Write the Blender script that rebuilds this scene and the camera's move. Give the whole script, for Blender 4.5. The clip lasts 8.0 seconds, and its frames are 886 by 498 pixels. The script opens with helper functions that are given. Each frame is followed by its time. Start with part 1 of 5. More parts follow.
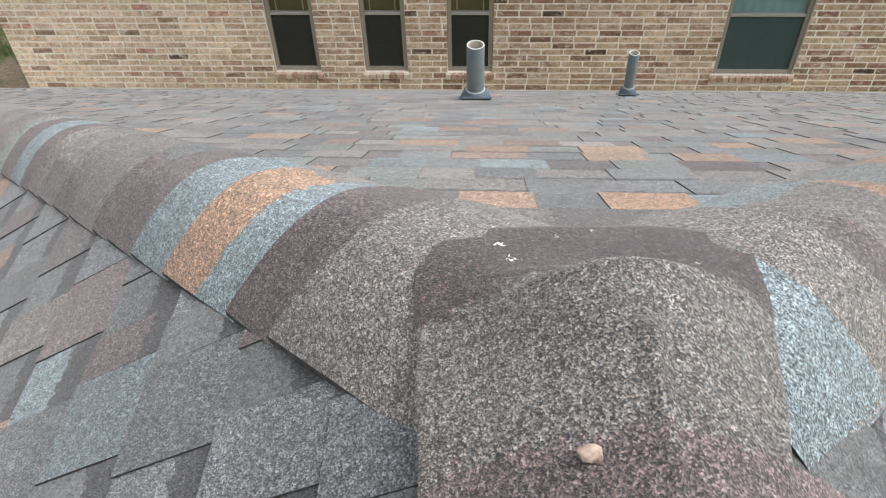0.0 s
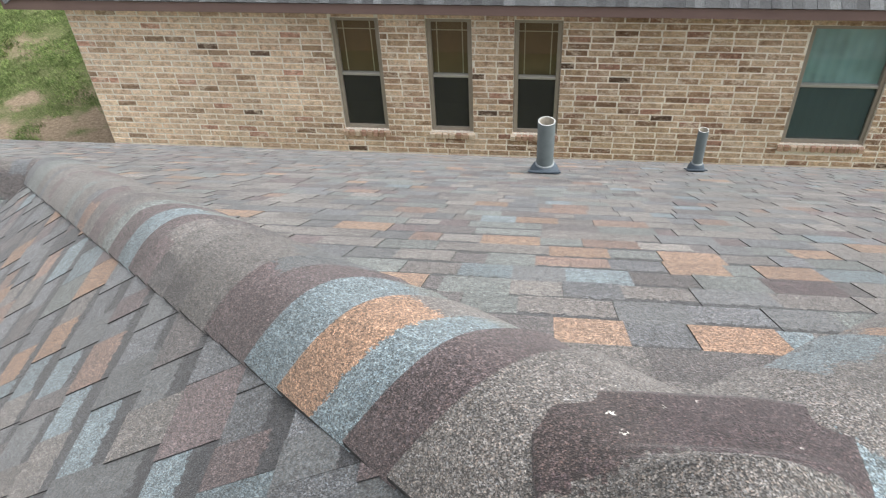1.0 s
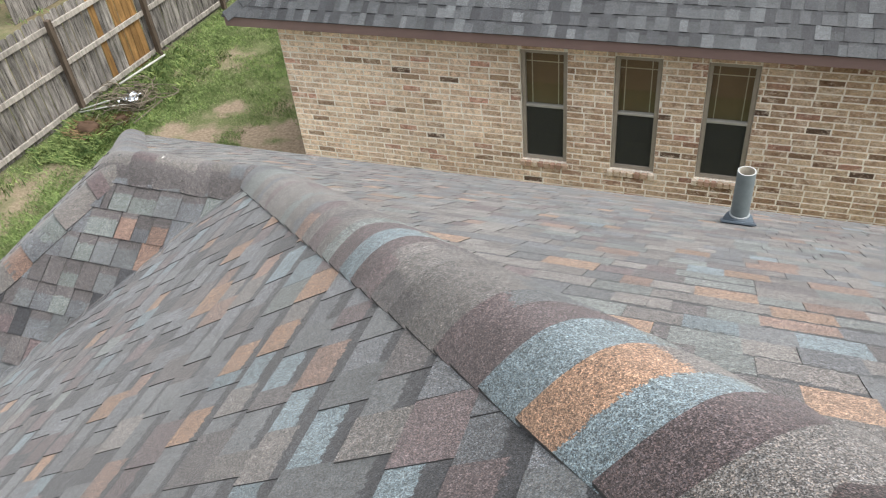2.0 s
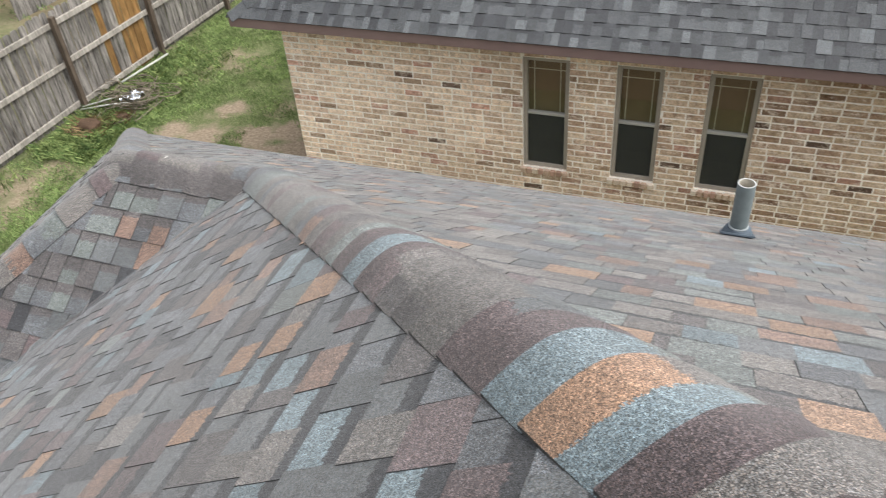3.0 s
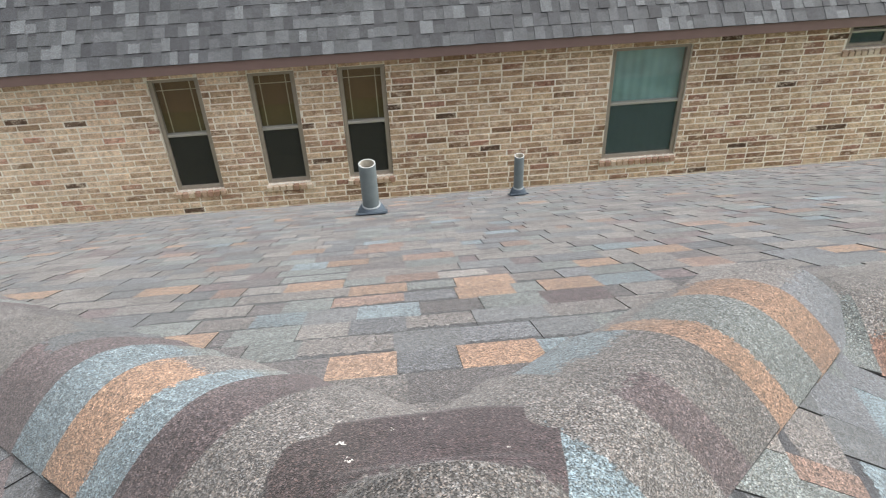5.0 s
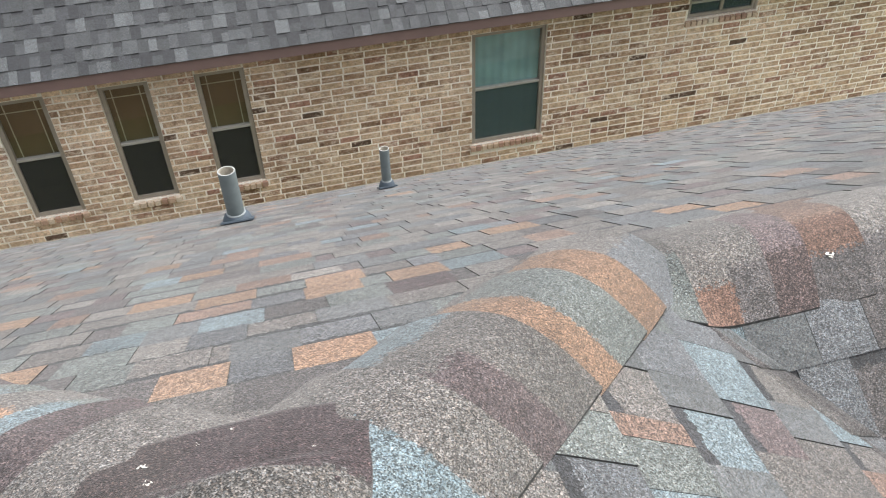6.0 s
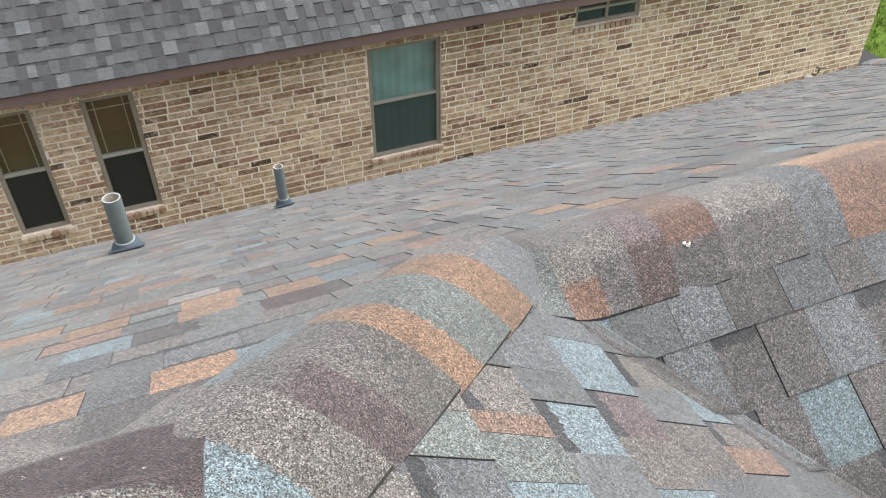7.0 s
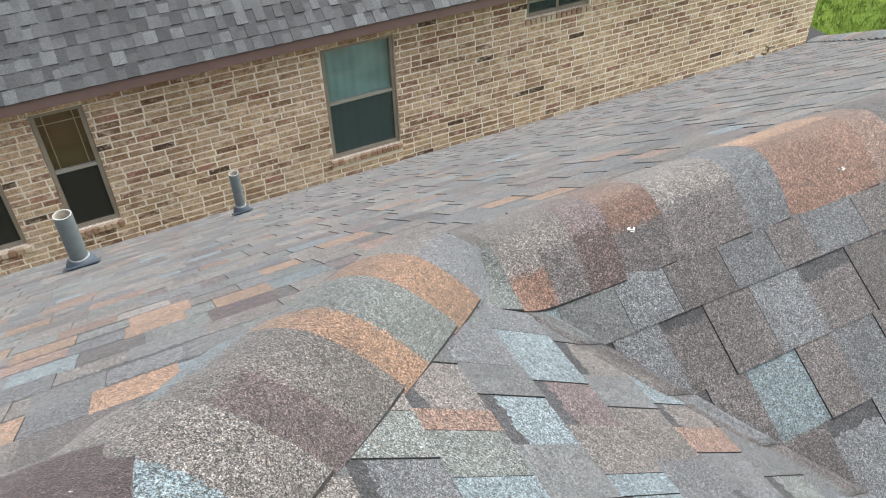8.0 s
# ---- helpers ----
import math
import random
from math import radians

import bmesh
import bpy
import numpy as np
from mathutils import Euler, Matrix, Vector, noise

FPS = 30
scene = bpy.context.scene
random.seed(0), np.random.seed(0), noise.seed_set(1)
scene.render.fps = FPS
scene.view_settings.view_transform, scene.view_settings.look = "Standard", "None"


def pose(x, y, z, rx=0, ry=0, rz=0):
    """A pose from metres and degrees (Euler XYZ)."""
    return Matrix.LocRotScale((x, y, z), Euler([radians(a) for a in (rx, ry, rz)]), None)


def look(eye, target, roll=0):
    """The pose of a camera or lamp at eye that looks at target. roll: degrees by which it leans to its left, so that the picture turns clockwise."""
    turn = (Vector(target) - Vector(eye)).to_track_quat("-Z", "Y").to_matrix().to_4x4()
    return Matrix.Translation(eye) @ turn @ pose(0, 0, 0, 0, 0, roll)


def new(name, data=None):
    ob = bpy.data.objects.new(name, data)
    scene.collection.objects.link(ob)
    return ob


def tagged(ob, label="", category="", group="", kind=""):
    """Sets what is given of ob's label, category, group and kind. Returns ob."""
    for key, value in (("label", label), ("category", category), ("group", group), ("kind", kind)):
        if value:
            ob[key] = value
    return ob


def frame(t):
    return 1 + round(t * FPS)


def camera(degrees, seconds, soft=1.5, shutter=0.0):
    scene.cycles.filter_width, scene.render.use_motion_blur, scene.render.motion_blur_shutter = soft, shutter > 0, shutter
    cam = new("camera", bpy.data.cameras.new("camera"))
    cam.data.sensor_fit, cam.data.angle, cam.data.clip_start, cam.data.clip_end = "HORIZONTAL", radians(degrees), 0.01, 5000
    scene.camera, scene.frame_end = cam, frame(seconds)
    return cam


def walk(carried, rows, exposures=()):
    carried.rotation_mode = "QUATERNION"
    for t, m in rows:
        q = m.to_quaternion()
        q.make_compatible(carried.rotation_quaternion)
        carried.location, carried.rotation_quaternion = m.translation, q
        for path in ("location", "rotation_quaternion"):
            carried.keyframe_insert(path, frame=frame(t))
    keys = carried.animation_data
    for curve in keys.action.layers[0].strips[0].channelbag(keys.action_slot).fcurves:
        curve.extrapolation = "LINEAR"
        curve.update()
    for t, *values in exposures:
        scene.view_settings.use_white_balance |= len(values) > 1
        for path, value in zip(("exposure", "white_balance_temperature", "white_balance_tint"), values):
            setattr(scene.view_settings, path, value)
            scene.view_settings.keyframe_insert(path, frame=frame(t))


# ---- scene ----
import itertools

# ------------------------------------------------------------ camera and walk
cam = camera(58.4, 8.0, soft=1.1, shutter=0.15)
ROWS = [
    (0.0, -0.046, 0.434, 5.960, 44.22, 1.38, 2.54),
    (0.5, -0.082, 0.452, 6.032, 44.99, 1.36, 4.03),
    (1.0, -0.104, 0.456, 6.084, 47.92, 2.51, 6.93),
    (1.5, -0.171, 0.429, 6.102, 49.90, 3.58, 13.70),
    (1.7, -0.199, 0.422, 6.112, 50.34, 4.41, 16.44),
    (2.8, -0.257, 0.392, 6.142, 51.45, 4.89, 22.41),
    (3.0, -0.237, 0.398, 6.140, 51.20, 3.98, 20.13),
    (3.5, -0.154, 0.425, 6.127, 49.80, 2.10, 12.14),
    (4.0, -0.084, 0.436, 6.120, 50.38, 2.03, 5.60),
    (4.5, -0.014, 0.437, 6.113, 50.50, 1.69, -0.99),
    (5.0, 0.039, 0.432, 6.100, 50.53, 1.69, -5.54),
    (5.2, 0.062, 0.437, 6.096, 50.10, 1.83, -7.77),
    (6.3, 0.159, 0.407, 6.091, 49.91, 1.56, -17.52),
    (6.5, 0.177, 0.399, 6.089, 50.01, 1.77, -18.62),
    (7.0, 0.208, 0.380, 6.092, 50.68, 0.23, -22.63),
    (7.5, 0.232, 0.377, 6.093, 50.38, 0.87, -24.86),
    (8.0, 0.249, 0.365, 6.093, 50.36, 1.36, -26.48),
]
walk(cam, [(t, pose(x, y, z, rx, ry, rz)) for t, x, y, z, rx, ry, rz in ROWS])

# ------------------------------------------------------------ light: thin overcast
scene.view_settings.exposure = 0.88
world = bpy.data.worlds.new("overcast_sky")
scene.world = world
world.use_nodes = True
wn, wl = world.node_tree.nodes, world.node_tree.links
sky = wn.new("ShaderNodeTexSky")
sky.sky_type = "NISHITA"
sky.sun_disc = False
sky.sun_elevation = radians(61)
sky.sun_rotation = radians(85)
sky.air_density = 1.0
sky.dust_density = 4.0
sky_pale = wn.new("ShaderNodeHueSaturation")
sky_pale.inputs["Saturation"].default_value = 0.22
wl.new(sky.outputs[0], sky_pale.inputs["Color"])
wl.new(sky_pale.outputs[0], wn["Background"].inputs["Color"])
wn["Background"].inputs["Strength"].default_value = 0.18

sun_data = bpy.data.lights.new("sun", "SUN")
sun_data.energy = 1.15
sun_data.angle = radians(70)
sun_data.color = (1.0, 0.975, 0.94)
sun = new("sun", sun_data)
sun.matrix_world = look((11.0, 1.0, 20), (0, 0, 0))
tagged(sun, kind="structure")


# ------------------------------------------------------------ materials
def lin(r, g, b):
    return tuple((c / 255 / 12.92) if c < 10.3 else ((c / 255 + 0.055) / 1.055) ** 2.4 for c in (r, g, b)) + (1.0,)


class Nodes:
    """Short-hand for building one node material."""

    def __init__(self, name, rough=0.9, spec=0.3, metal=0.0):
        self.mat = bpy.data.materials.new(name)
        self.mat.use_nodes = True
        self.n, self.l = self.mat.node_tree.nodes, self.mat.node_tree.links
        self.b = self.n["Principled BSDF"]
        self.b.inputs["Roughness"].default_value = rough
        self.b.inputs["Specular IOR Level"].default_value = spec
        self.b.inputs["Metallic"].default_value = metal
        self.geo = self.n.new("ShaderNodeNewGeometry")
        self.obj = self.n.new("ShaderNodeObjectInfo")

    def pos(self, scale=(1, 1, 1)):
        m = self.n.new("ShaderNodeMapping")
        m.inputs["Scale"].default_value = scale
        self.l.new(self.geo.outputs["Position"], m.inputs["Vector"])
        return m.outputs[0]

    def noise(self, scale, detail=3, rough=0.55, stretch=(1, 1, 1)):
        t = self.n.new("ShaderNodeTexNoise")
        t.inputs["Scale"].default_value = scale
        t.inputs["Detail"].default_value = detail
        t.inputs["Roughness"].default_value = rough
        self.l.new(self.pos(stretch), t.inputs["Vector"])
        return t.outputs[0]

    def cells(self, scale, out="Color", stretch=(1, 1, 1)):
        t = self.n.new("ShaderNodeTexVoronoi")
        t.inputs["Scale"].default_value = scale
        self.l.new(self.pos(stretch), t.inputs["Vector"])
        return t.outputs[out]

    def ramp(self, fac, *stops):
        r = self.n.new("ShaderNodeValToRGB")
        e = r.color_ramp.elements
        while len(e) < len(stops):
            e.new(0.5)
        for el, (p, c) in zip(e, stops):
            el.position = p
            el.color = c if len(c) == 4 else (*c, 1)
        self.l.new(fac, r.inputs[0])
        return r.outputs[0]

    def math(self, op, a, b=0.5, c=0.0):
        m = self.n.new("ShaderNodeMath")
        m.operation = op
        for i, v in enumerate((a, b, c)):
            if isinstance(v, (int, float)):
                m.inputs[i].default_value = v
            else:
                self.l.new(v, m.inputs[i])
        return m.outputs[0]

    def span(self, fac, a, b, lo=0.0, hi=1.0):
        m = self.n.new("ShaderNodeMapRange")
        for i, v in enumerate((lo, hi, a, b)):
            m.inputs[i + 1].default_value = v
        self.l.new(fac, m.inputs[0])
        return m.outputs[0]

    def mix(self, fac, a, b, how="MIX"):
        m = self.n.new("ShaderNodeMix")
        m.data_type, m.blend_type = "RGBA", how
        for s, v in ((m.inputs[0], fac), (m.inputs[6], a), (m.inputs[7], b)):
            if isinstance(v, (int, float)):
                s.default_value = v
            elif isinstance(v, tuple):
                s.default_value = v if len(v) == 4 else (*v, 1)
            else:
                self.l.new(v, s)
        return m.outputs[2]

    def times(self, colour, *values):
        for v in values:
            colour = self.mix(1.0, colour, v, "MULTIPLY")
        return colour

    def chance(self):
        """A random value for each piece, be it an object of its own or an island of a joined mesh."""
        return self.math("FRACT", self.math("ADD", self.obj.outputs["Random"], self.geo.outputs["Random Per Island"]))

    def bump(self, height, strength, distance):
        b = self.n.new("ShaderNodeBump")
        b.inputs["Strength"].default_value = strength
        b.inputs["Distance"].default_value = distance
        self.l.new(height, b.inputs["Height"])
        self.l.new(b.outputs[0], self.b.inputs["Normal"])

    def done(self, colour=None):
        if isinstance(colour, tuple):
            self.b.inputs["Base Color"].default_value = colour
        elif colour is not None:
            self.l.new(colour, self.b.inputs["Base Color"])
        return self.mat


def granules(name, dark, body, light, size=740, weather=0.16, sheen=0.2, flecks=0.28):
    """Mineral granules pressed into asphalt: a mix of three shades, with weathering."""
    m = Nodes(name, 0.65, 0.34)
    m.b.inputs["Sheen Weight"].default_value = sheen
    m.b.inputs["Sheen Roughness"].default_value = 0.45
    sep = m.n.new("ShaderNodeSeparateColor")
    m.l.new(m.cells(size), sep.inputs[0])
    col = m.ramp(sep.outputs[0], (0.0, shade(dark, 0.45)), (0.16, shade(dark, 0.6)), (0.20, dark), (0.40, dark), (0.44, body), (0.78, body), (0.82, light), (0.94, light), (0.96, shade(light, 1.25)))
    hue = m.ramp(sep.outputs[2], (0.0, (0.88, 0.98, 1.08)), (0.4, (1, 1, 1)), (0.65, (1, 1, 1)), (1.0, (1.14, 0.985, 0.88)))
    blob = m.n.new("ShaderNodeSeparateColor")
    m.l.new(m.cells(size * 0.42), blob.inputs[0])
    clump = m.math("MULTIPLY", m.span(m.noise(55, 3, 0.65), 0.82, 1.18, 0.3, 0.7), m.span(blob.outputs[0], 0.68, 1.32))
    stain = m.span(m.noise(5, 4), 1 - weather, 1 + weather, 0.3, 0.7)
    fleck = m.ramp(blob.outputs[2], (0.0, (0.55, 0.55, 0.56)), (0.07, (1, 1, 1)), (0.9, (1, 1, 1)), (0.93, (1.0 + flecks, 1.0 + flecks, 1.0 + flecks)))
    each = m.span(m.chance(), 0.8, 1.22)
    fine = m.span(sep.outputs[1], 0.86, 1.14)
    m.bump(m.cells(size, "Distance"), 0.5, 0.0015)
    return m.done(m.times(col, hue, clump, stain, each, fine, fleck))


def shade(c, k):
    return tuple(min(1.0, v * k) for v in c[:3]) + (1.0,)


def blend(name, rgb, lo=0.45, hi=1.9, **k):
    c = lin(*rgb)
    grey = sum(c[:3]) / 3
    c = tuple(0.98 * (0.86 * v + 0.14 * grey) for v in c[:3])
    return granules(name, shade(c, lo), c, shade(c, hi), **k)


SHINGLE = {
    "g": blend("granules_slate_grey", (91, 94, 97), 0.42, 1.8),
    "w": blend("granules_weathered_taupe", (102, 98, 94), 0.38, 1.85),
    "m": blend("granules_dark_maroon", (91, 79, 79), 0.42, 1.9),
    "b": blend("granules_pale_blue", (104, 119, 124), 0.4, 1.5),
    "o": blend("granules_burnt_orange", (140, 109, 84), 0.42, 1.6),
    "s": blend("granules_smooth_grey", (92, 95, 96), 0.72, 1.25, flecks=0.1),
    "d": blend("granules_charcoal", (54, 55, 58), 0.4, 2.0),
    "k": blend("granules_brown_grey", (83, 79, 78), 0.38, 2.0),
    "r": blend("granules_rust_brown", (118, 95, 82), 0.42, 1.8),
    "t": blend("granules_grey_green", (101, 107, 104), 0.42, 1.8),
    "n": blend("granules_dirty_maroon", (64, 53, 51), 0.4, 2.8),
    "e": blend("granules_deep_maroon", (70, 57, 58), 0.42, 2.1),
    "p": blend("granules_pale_taupe", (117, 113, 108), 0.42, 1.7),
    "c": blend("granules_dusky_orange", (139, 111, 88), 0.48, 1.55),
    "u": blend("granules_deep_rust", (106, 80, 66), 0.45, 1.7),
}
edge_m = Nodes("asphalt_cut_edge", 0.9, 0.2)
EDGE = edge_m.done(edge_m.ramp(edge_m.noise(90), (0.3, (0.035, 0.035, 0.036)), (0.7, (0.08, 0.079, 0.078))))

NEIGHBOUR = {
    "g": blend("granules_neighbour_grey", (74, 77, 79), 0.7, 1.35, weather=0.1, sheen=0.0, flecks=0.2),
    "l": blend("granules_neighbour_light", (90, 94, 96), 0.7, 1.3, weather=0.1, sheen=0.0, flecks=0.2),
    "d": blend("granules_neighbour_dark", (60, 62, 65), 0.7, 1.35, weather=0.1, sheen=0.0, flecks=0.2),
}


def brick_material():
    m = Nodes("weathered_brick", 0.92, 0.2)
    sep = m.n.new("ShaderNodeSeparateXYZ")
    m.l.new(m.geo.outputs["Position"], sep.inputs[0])
    pick = m.chance()
    pale = m.ramp(pick, (0.0, lin(230, 212, 190)), (0.3, lin(220, 200, 176)), (0.52, lin(206, 184, 162)), (0.7, lin(190, 168, 146)), (0.79, lin(202, 164, 146)), (0.85, lin(160, 140, 120)), (0.9, lin(222, 204, 180)), (0.98, lin(112, 96, 84)))
    brown = m.ramp(pick, (0.0, lin(204, 182, 154)), (0.2, lin(184, 158, 132)), (0.38, lin(176, 148, 126)), (0.5, lin(164, 138, 114)), (0.64, lin(208, 188, 162)), (0.76, lin(162, 128, 112)), (0.82, lin(140, 116, 96)), (0.88, lin(190, 168, 140)), (0.98, lin(100, 84, 72)))
    pale_brick, brown_brick = m.times(pale, (1.13, 1.13, 1.13, 1)), m.times(brown, (0.92, 0.91, 0.9, 1))
    for r in (pale, brown):
        r.node.color_ramp.interpolation = "CONSTANT"
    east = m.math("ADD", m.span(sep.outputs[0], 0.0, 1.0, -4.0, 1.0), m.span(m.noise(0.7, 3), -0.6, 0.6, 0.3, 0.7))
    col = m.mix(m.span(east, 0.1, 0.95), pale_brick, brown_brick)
    col = m.mix(m.span(m.noise(13, 5, 0.75), 0.75, 0.0, 0.36, 0.56), col, m.times(col, (0.46, 0.41, 0.38, 1)))
    col = m.mix(m.span(m.noise(9, 5, 0.75, (1, 1, 1.7)), 0.0, 0.8, 0.5, 0.64), col, lin(226, 213, 196))
    col = m.times(col, (1.10, 1.06, 1.05, 1), m.span(m.noise(60, 4, 0.7), 0.74, 1.27, 0.3, 0.7), m.span(m.noise(0.9, 2), 0.9, 1.1, 0.35, 0.65))
    m.bump(m.noise(120, 4), 0.5, 0.004)
    return m.done(col)


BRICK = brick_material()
si = Nodes("sill_brick", 0.92, 0.2)
SILL_BRICK = si.done(si.times(si.ramp(si.chance(), (0.0, lin(228, 214, 196)), (0.4, lin(206, 184, 162)), (0.7, lin(186, 152, 134)), (1.0, lin(160, 132, 114))), si.span(si.noise(40, 4, 0.7), 0.75, 1.15, 0.3, 0.7)))
mo = Nodes("cream_mortar", 0.95, 0.1)
MORTAR = mo.done(mo.times(mo.ramp(mo.noise(35, 5), (0.3, lin(244, 233, 219)), (0.7, lin(255, 251, 243))), mo.span(mo.noise(1.2, 3), 0.85, 1.1, 0.3, 0.7)))


def plain(name, rgb, rough=0.6, spec=0.4, metal=0.0, var=0.12, scale=12, bump=0.0):
    m = Nodes(name, rough, spec, metal)
    c = lin(*rgb)
    if bump:
        m.bump(m.noise(scale * 6, 4), bump, 0.003)
    return m.done(m.times(m.ramp(m.noise(scale, 4), (0.3, shade(c, 1 - var)), (0.7, shade(c, 1 + var))), m.span(m.chance(), 0.94, 1.06)))


FRAME = plain("taupe_aluminium", (158, 150, 140), 0.45, 0.5, var=0.08)
FRAME_LIGHT = plain("pale_meeting_rail", (172, 170, 163), 0.4, 0.5, var=0.05)
FASCIA = plain("brown_painted_board", (126, 106, 102), 0.6, 0.35, var=0.06, scale=4)
DRIP = plain("grey_drip_edge", (120, 120, 124), 0.5, 0.5, var=0.06)
ROOM = plain("dark_room", (84, 78, 70), 0.9, 0.1)
BLIND = plain("brown_blind", (112, 92, 68), 0.8, 0.2, var=0.08)
BAR = plain("pale_glazing_bar", (196, 186, 160), 0.5, 0.4)
CURTAIN = plain("teal_curtain", (140, 178, 180), 0.9, 0.1, var=0.2, scale=3)
PVC = plain("grey_painted_pipe", (104, 113, 114), 0.5, 0.45, var=0.1, scale=25)
PVC_RIM = plain("pale_pipe_rim", (168, 171, 168), 0.6, 0.3, var=0.1, scale=40)
SEAL = plain("grey_sealant", (148, 154, 155), 0.6, 0.3, var=0.1, scale=40)
PIPE_INSIDE = plain("dirty_pipe_inside", (176, 170, 158), 0.8, 0.2, var=0.25, scale=30)
BOOT = plain("blue_grey_boot", (74, 85, 95), 0.6, 0.4, var=0.15, scale=20)
WHITE = plain("white_speck", (204, 201, 194), 0.7, 0.3, var=0.08, scale=120)
CHALK = plain("chalk_dust", (176, 170, 162), 0.8, 0.2, var=0.1, scale=120)
SPECK = plain("cream_pebble", (148, 130, 118), 0.7, 0.3, var=0.4, scale=160)
BLACK = plain("black_plastic", (24, 25, 27), 0.6, 0.3)
FOIL = plain("silver_foil", (205, 210, 216), 0.25, 0.8, metal=1.0, var=0.1)
WIRE = plain("bleached_twig", (120, 112, 98), 0.85, 0.2, var=0.25, scale=30)
POLE = plain("weathered_white_pole", (176, 178, 170), 0.6, 0.3, var=0.1)
RUST = plain("rusty_clay", (84, 68, 56), 0.9, 0.1, var=0.25)
SIDING = plain("plain_house_wall", (160, 140, 118), 0.9, 0.2, var=0.1)


def glass():
    """A thin pane: clear straight through, with a weak mirror on top."""
    m = Nodes("window_glass")
    n, l = m.n, m.l
    clear, gloss, both, fres = n.new("ShaderNodeBsdfTransparent"), n.new("ShaderNodeBsdfGlossy"), n.new("ShaderNodeMixShader"), n.new("ShaderNodeLayerWeight")
    clear.inputs["Color"].default_value = (0.97, 0.98, 0.98, 1)
    gloss.inputs["Roughness"].default_value = 0.03
    fres.inputs["Blend"].default_value = 0.5
    l.new(m.span(m.math("POWER", fres.outputs["Facing"], 5.0), 0.08, 0.75), both.inputs[0])
    l.new(clear.outputs[0], both.inputs[1])
    l.new(gloss.outputs[0], both.inputs[2])
    l.new(both.outputs[0], n["Material Output"].inputs["Surface"])
    n.remove(m.b)
    return m.mat


GLASS = glass()


def screen(name, rgb, cover):
    """Fibreglass insect mesh: part of the light goes straight through."""
    m = Nodes(name, 0.9, 0.1)
    m.b.inputs["Alpha"].default_value = cover
    return m.done(lin(*rgb))


SCREEN = screen("insect_screen", (66, 68, 64), 0.72)
SCREEN_BLUE = screen("insect_screen_pale", (84, 102, 102), 0.55)


def wood(name, dark, light, streak=6.0):
    m = Nodes(name, 0.88, 0.2)
    col = m.ramp(m.noise(streak, 5, 0.7, (3.2, 3.2, 0.35)), (0.32, lin(*dark)), (0.68, lin(*light)))
    col = m.times(col, m.span(m.chance(), 0.78, 1.2), m.span(m.noise(2.2, 3), 0.85, 1.12, 0.3, 0.7))
    m.bump(m.noise(40, 4, 0.6, (5, 5, 0.4)), 0.5, 0.004)
    return m.done(col)


CEDAR = wood("grey_cedar", (46, 44, 42), (156, 151, 145))
CEDAR_RAIL = wood("pale_cedar_rail", (118, 113, 106), (178, 172, 163))
CEDAR_POST = wood("dark_post", (62, 54, 47), (104, 92, 80))
CEDAR_NEW = wood("amber_cedar", (104, 78, 46), (162, 126, 80))


GROUND_Z = -0.3
BARE = [(-8.89, 9.55, 0.42), (-8.28, 10.47, 0.36), (-8.25, 9.5, 0.5), (-7.4, 9.7, 0.5), (-6.96, 10.03, 0.42), (-6.5, 9.55, 0.5), (-7.0, 9.3, 0.45), (-10.6, 7.3, 0.26), (-10.2, 6.5, 0.3)]


def ground_material():
    m = Nodes("lawn_soil", 0.97, 0.1)
    blade = m.noise(38, 5, 0.7)
    patch = m.noise(0.85, 4, 0.6)
    green = m.ramp(blade, (0.3, lin(66, 74, 48)), (0.5, lin(98, 106, 70)), (0.72, lin(136, 138, 104)))
    soil = m.ramp(m.noise(20, 5, 0.7), (0.3, lin(116, 104, 88)), (0.7, lin(164, 148, 128)))
    bare = m.span(patch, 0.0, 0.85, 0.5, 0.64)
    for x, y, r in BARE:
        off = m.n.new("ShaderNodeVectorMath")
        off.operation = "DISTANCE"
        off.inputs[1].default_value = (x, y, GROUND_Z)
        m.l.new(m.geo.outputs["Position"], off.inputs[0])
        ragged = m.math("ADD", off.outputs["Value"], m.span(m.noise(4, 4), -0.35, 0.35))
        bare = m.math("MAXIMUM", bare, m.span(ragged, 1.0, 0.0, r * 0.5, r * 0.95))
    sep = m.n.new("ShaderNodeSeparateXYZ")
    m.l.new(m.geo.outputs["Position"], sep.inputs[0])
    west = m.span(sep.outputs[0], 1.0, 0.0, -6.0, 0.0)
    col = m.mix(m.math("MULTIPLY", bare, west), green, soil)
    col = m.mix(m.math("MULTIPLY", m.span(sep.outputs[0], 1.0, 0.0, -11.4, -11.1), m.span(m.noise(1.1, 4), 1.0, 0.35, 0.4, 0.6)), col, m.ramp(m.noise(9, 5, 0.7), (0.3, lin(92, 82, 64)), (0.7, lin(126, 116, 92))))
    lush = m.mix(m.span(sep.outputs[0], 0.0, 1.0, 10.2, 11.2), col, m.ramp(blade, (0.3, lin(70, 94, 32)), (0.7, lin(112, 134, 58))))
    m.bump(blade, 0.8, 0.03)
    return m.done(lush)


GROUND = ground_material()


def leaf_material(name, a, b):
    m = Nodes(name, 0.8, 0.25)
    col = m.ramp(m.geo.outputs["Random Per Island"], (0.0, lin(*a)), (1.0, lin(*b)))
    return m.done(m.times(col, m.span(m.noise(2.6, 4, 0.65), 0.62, 1.35, 0.33, 0.67)))


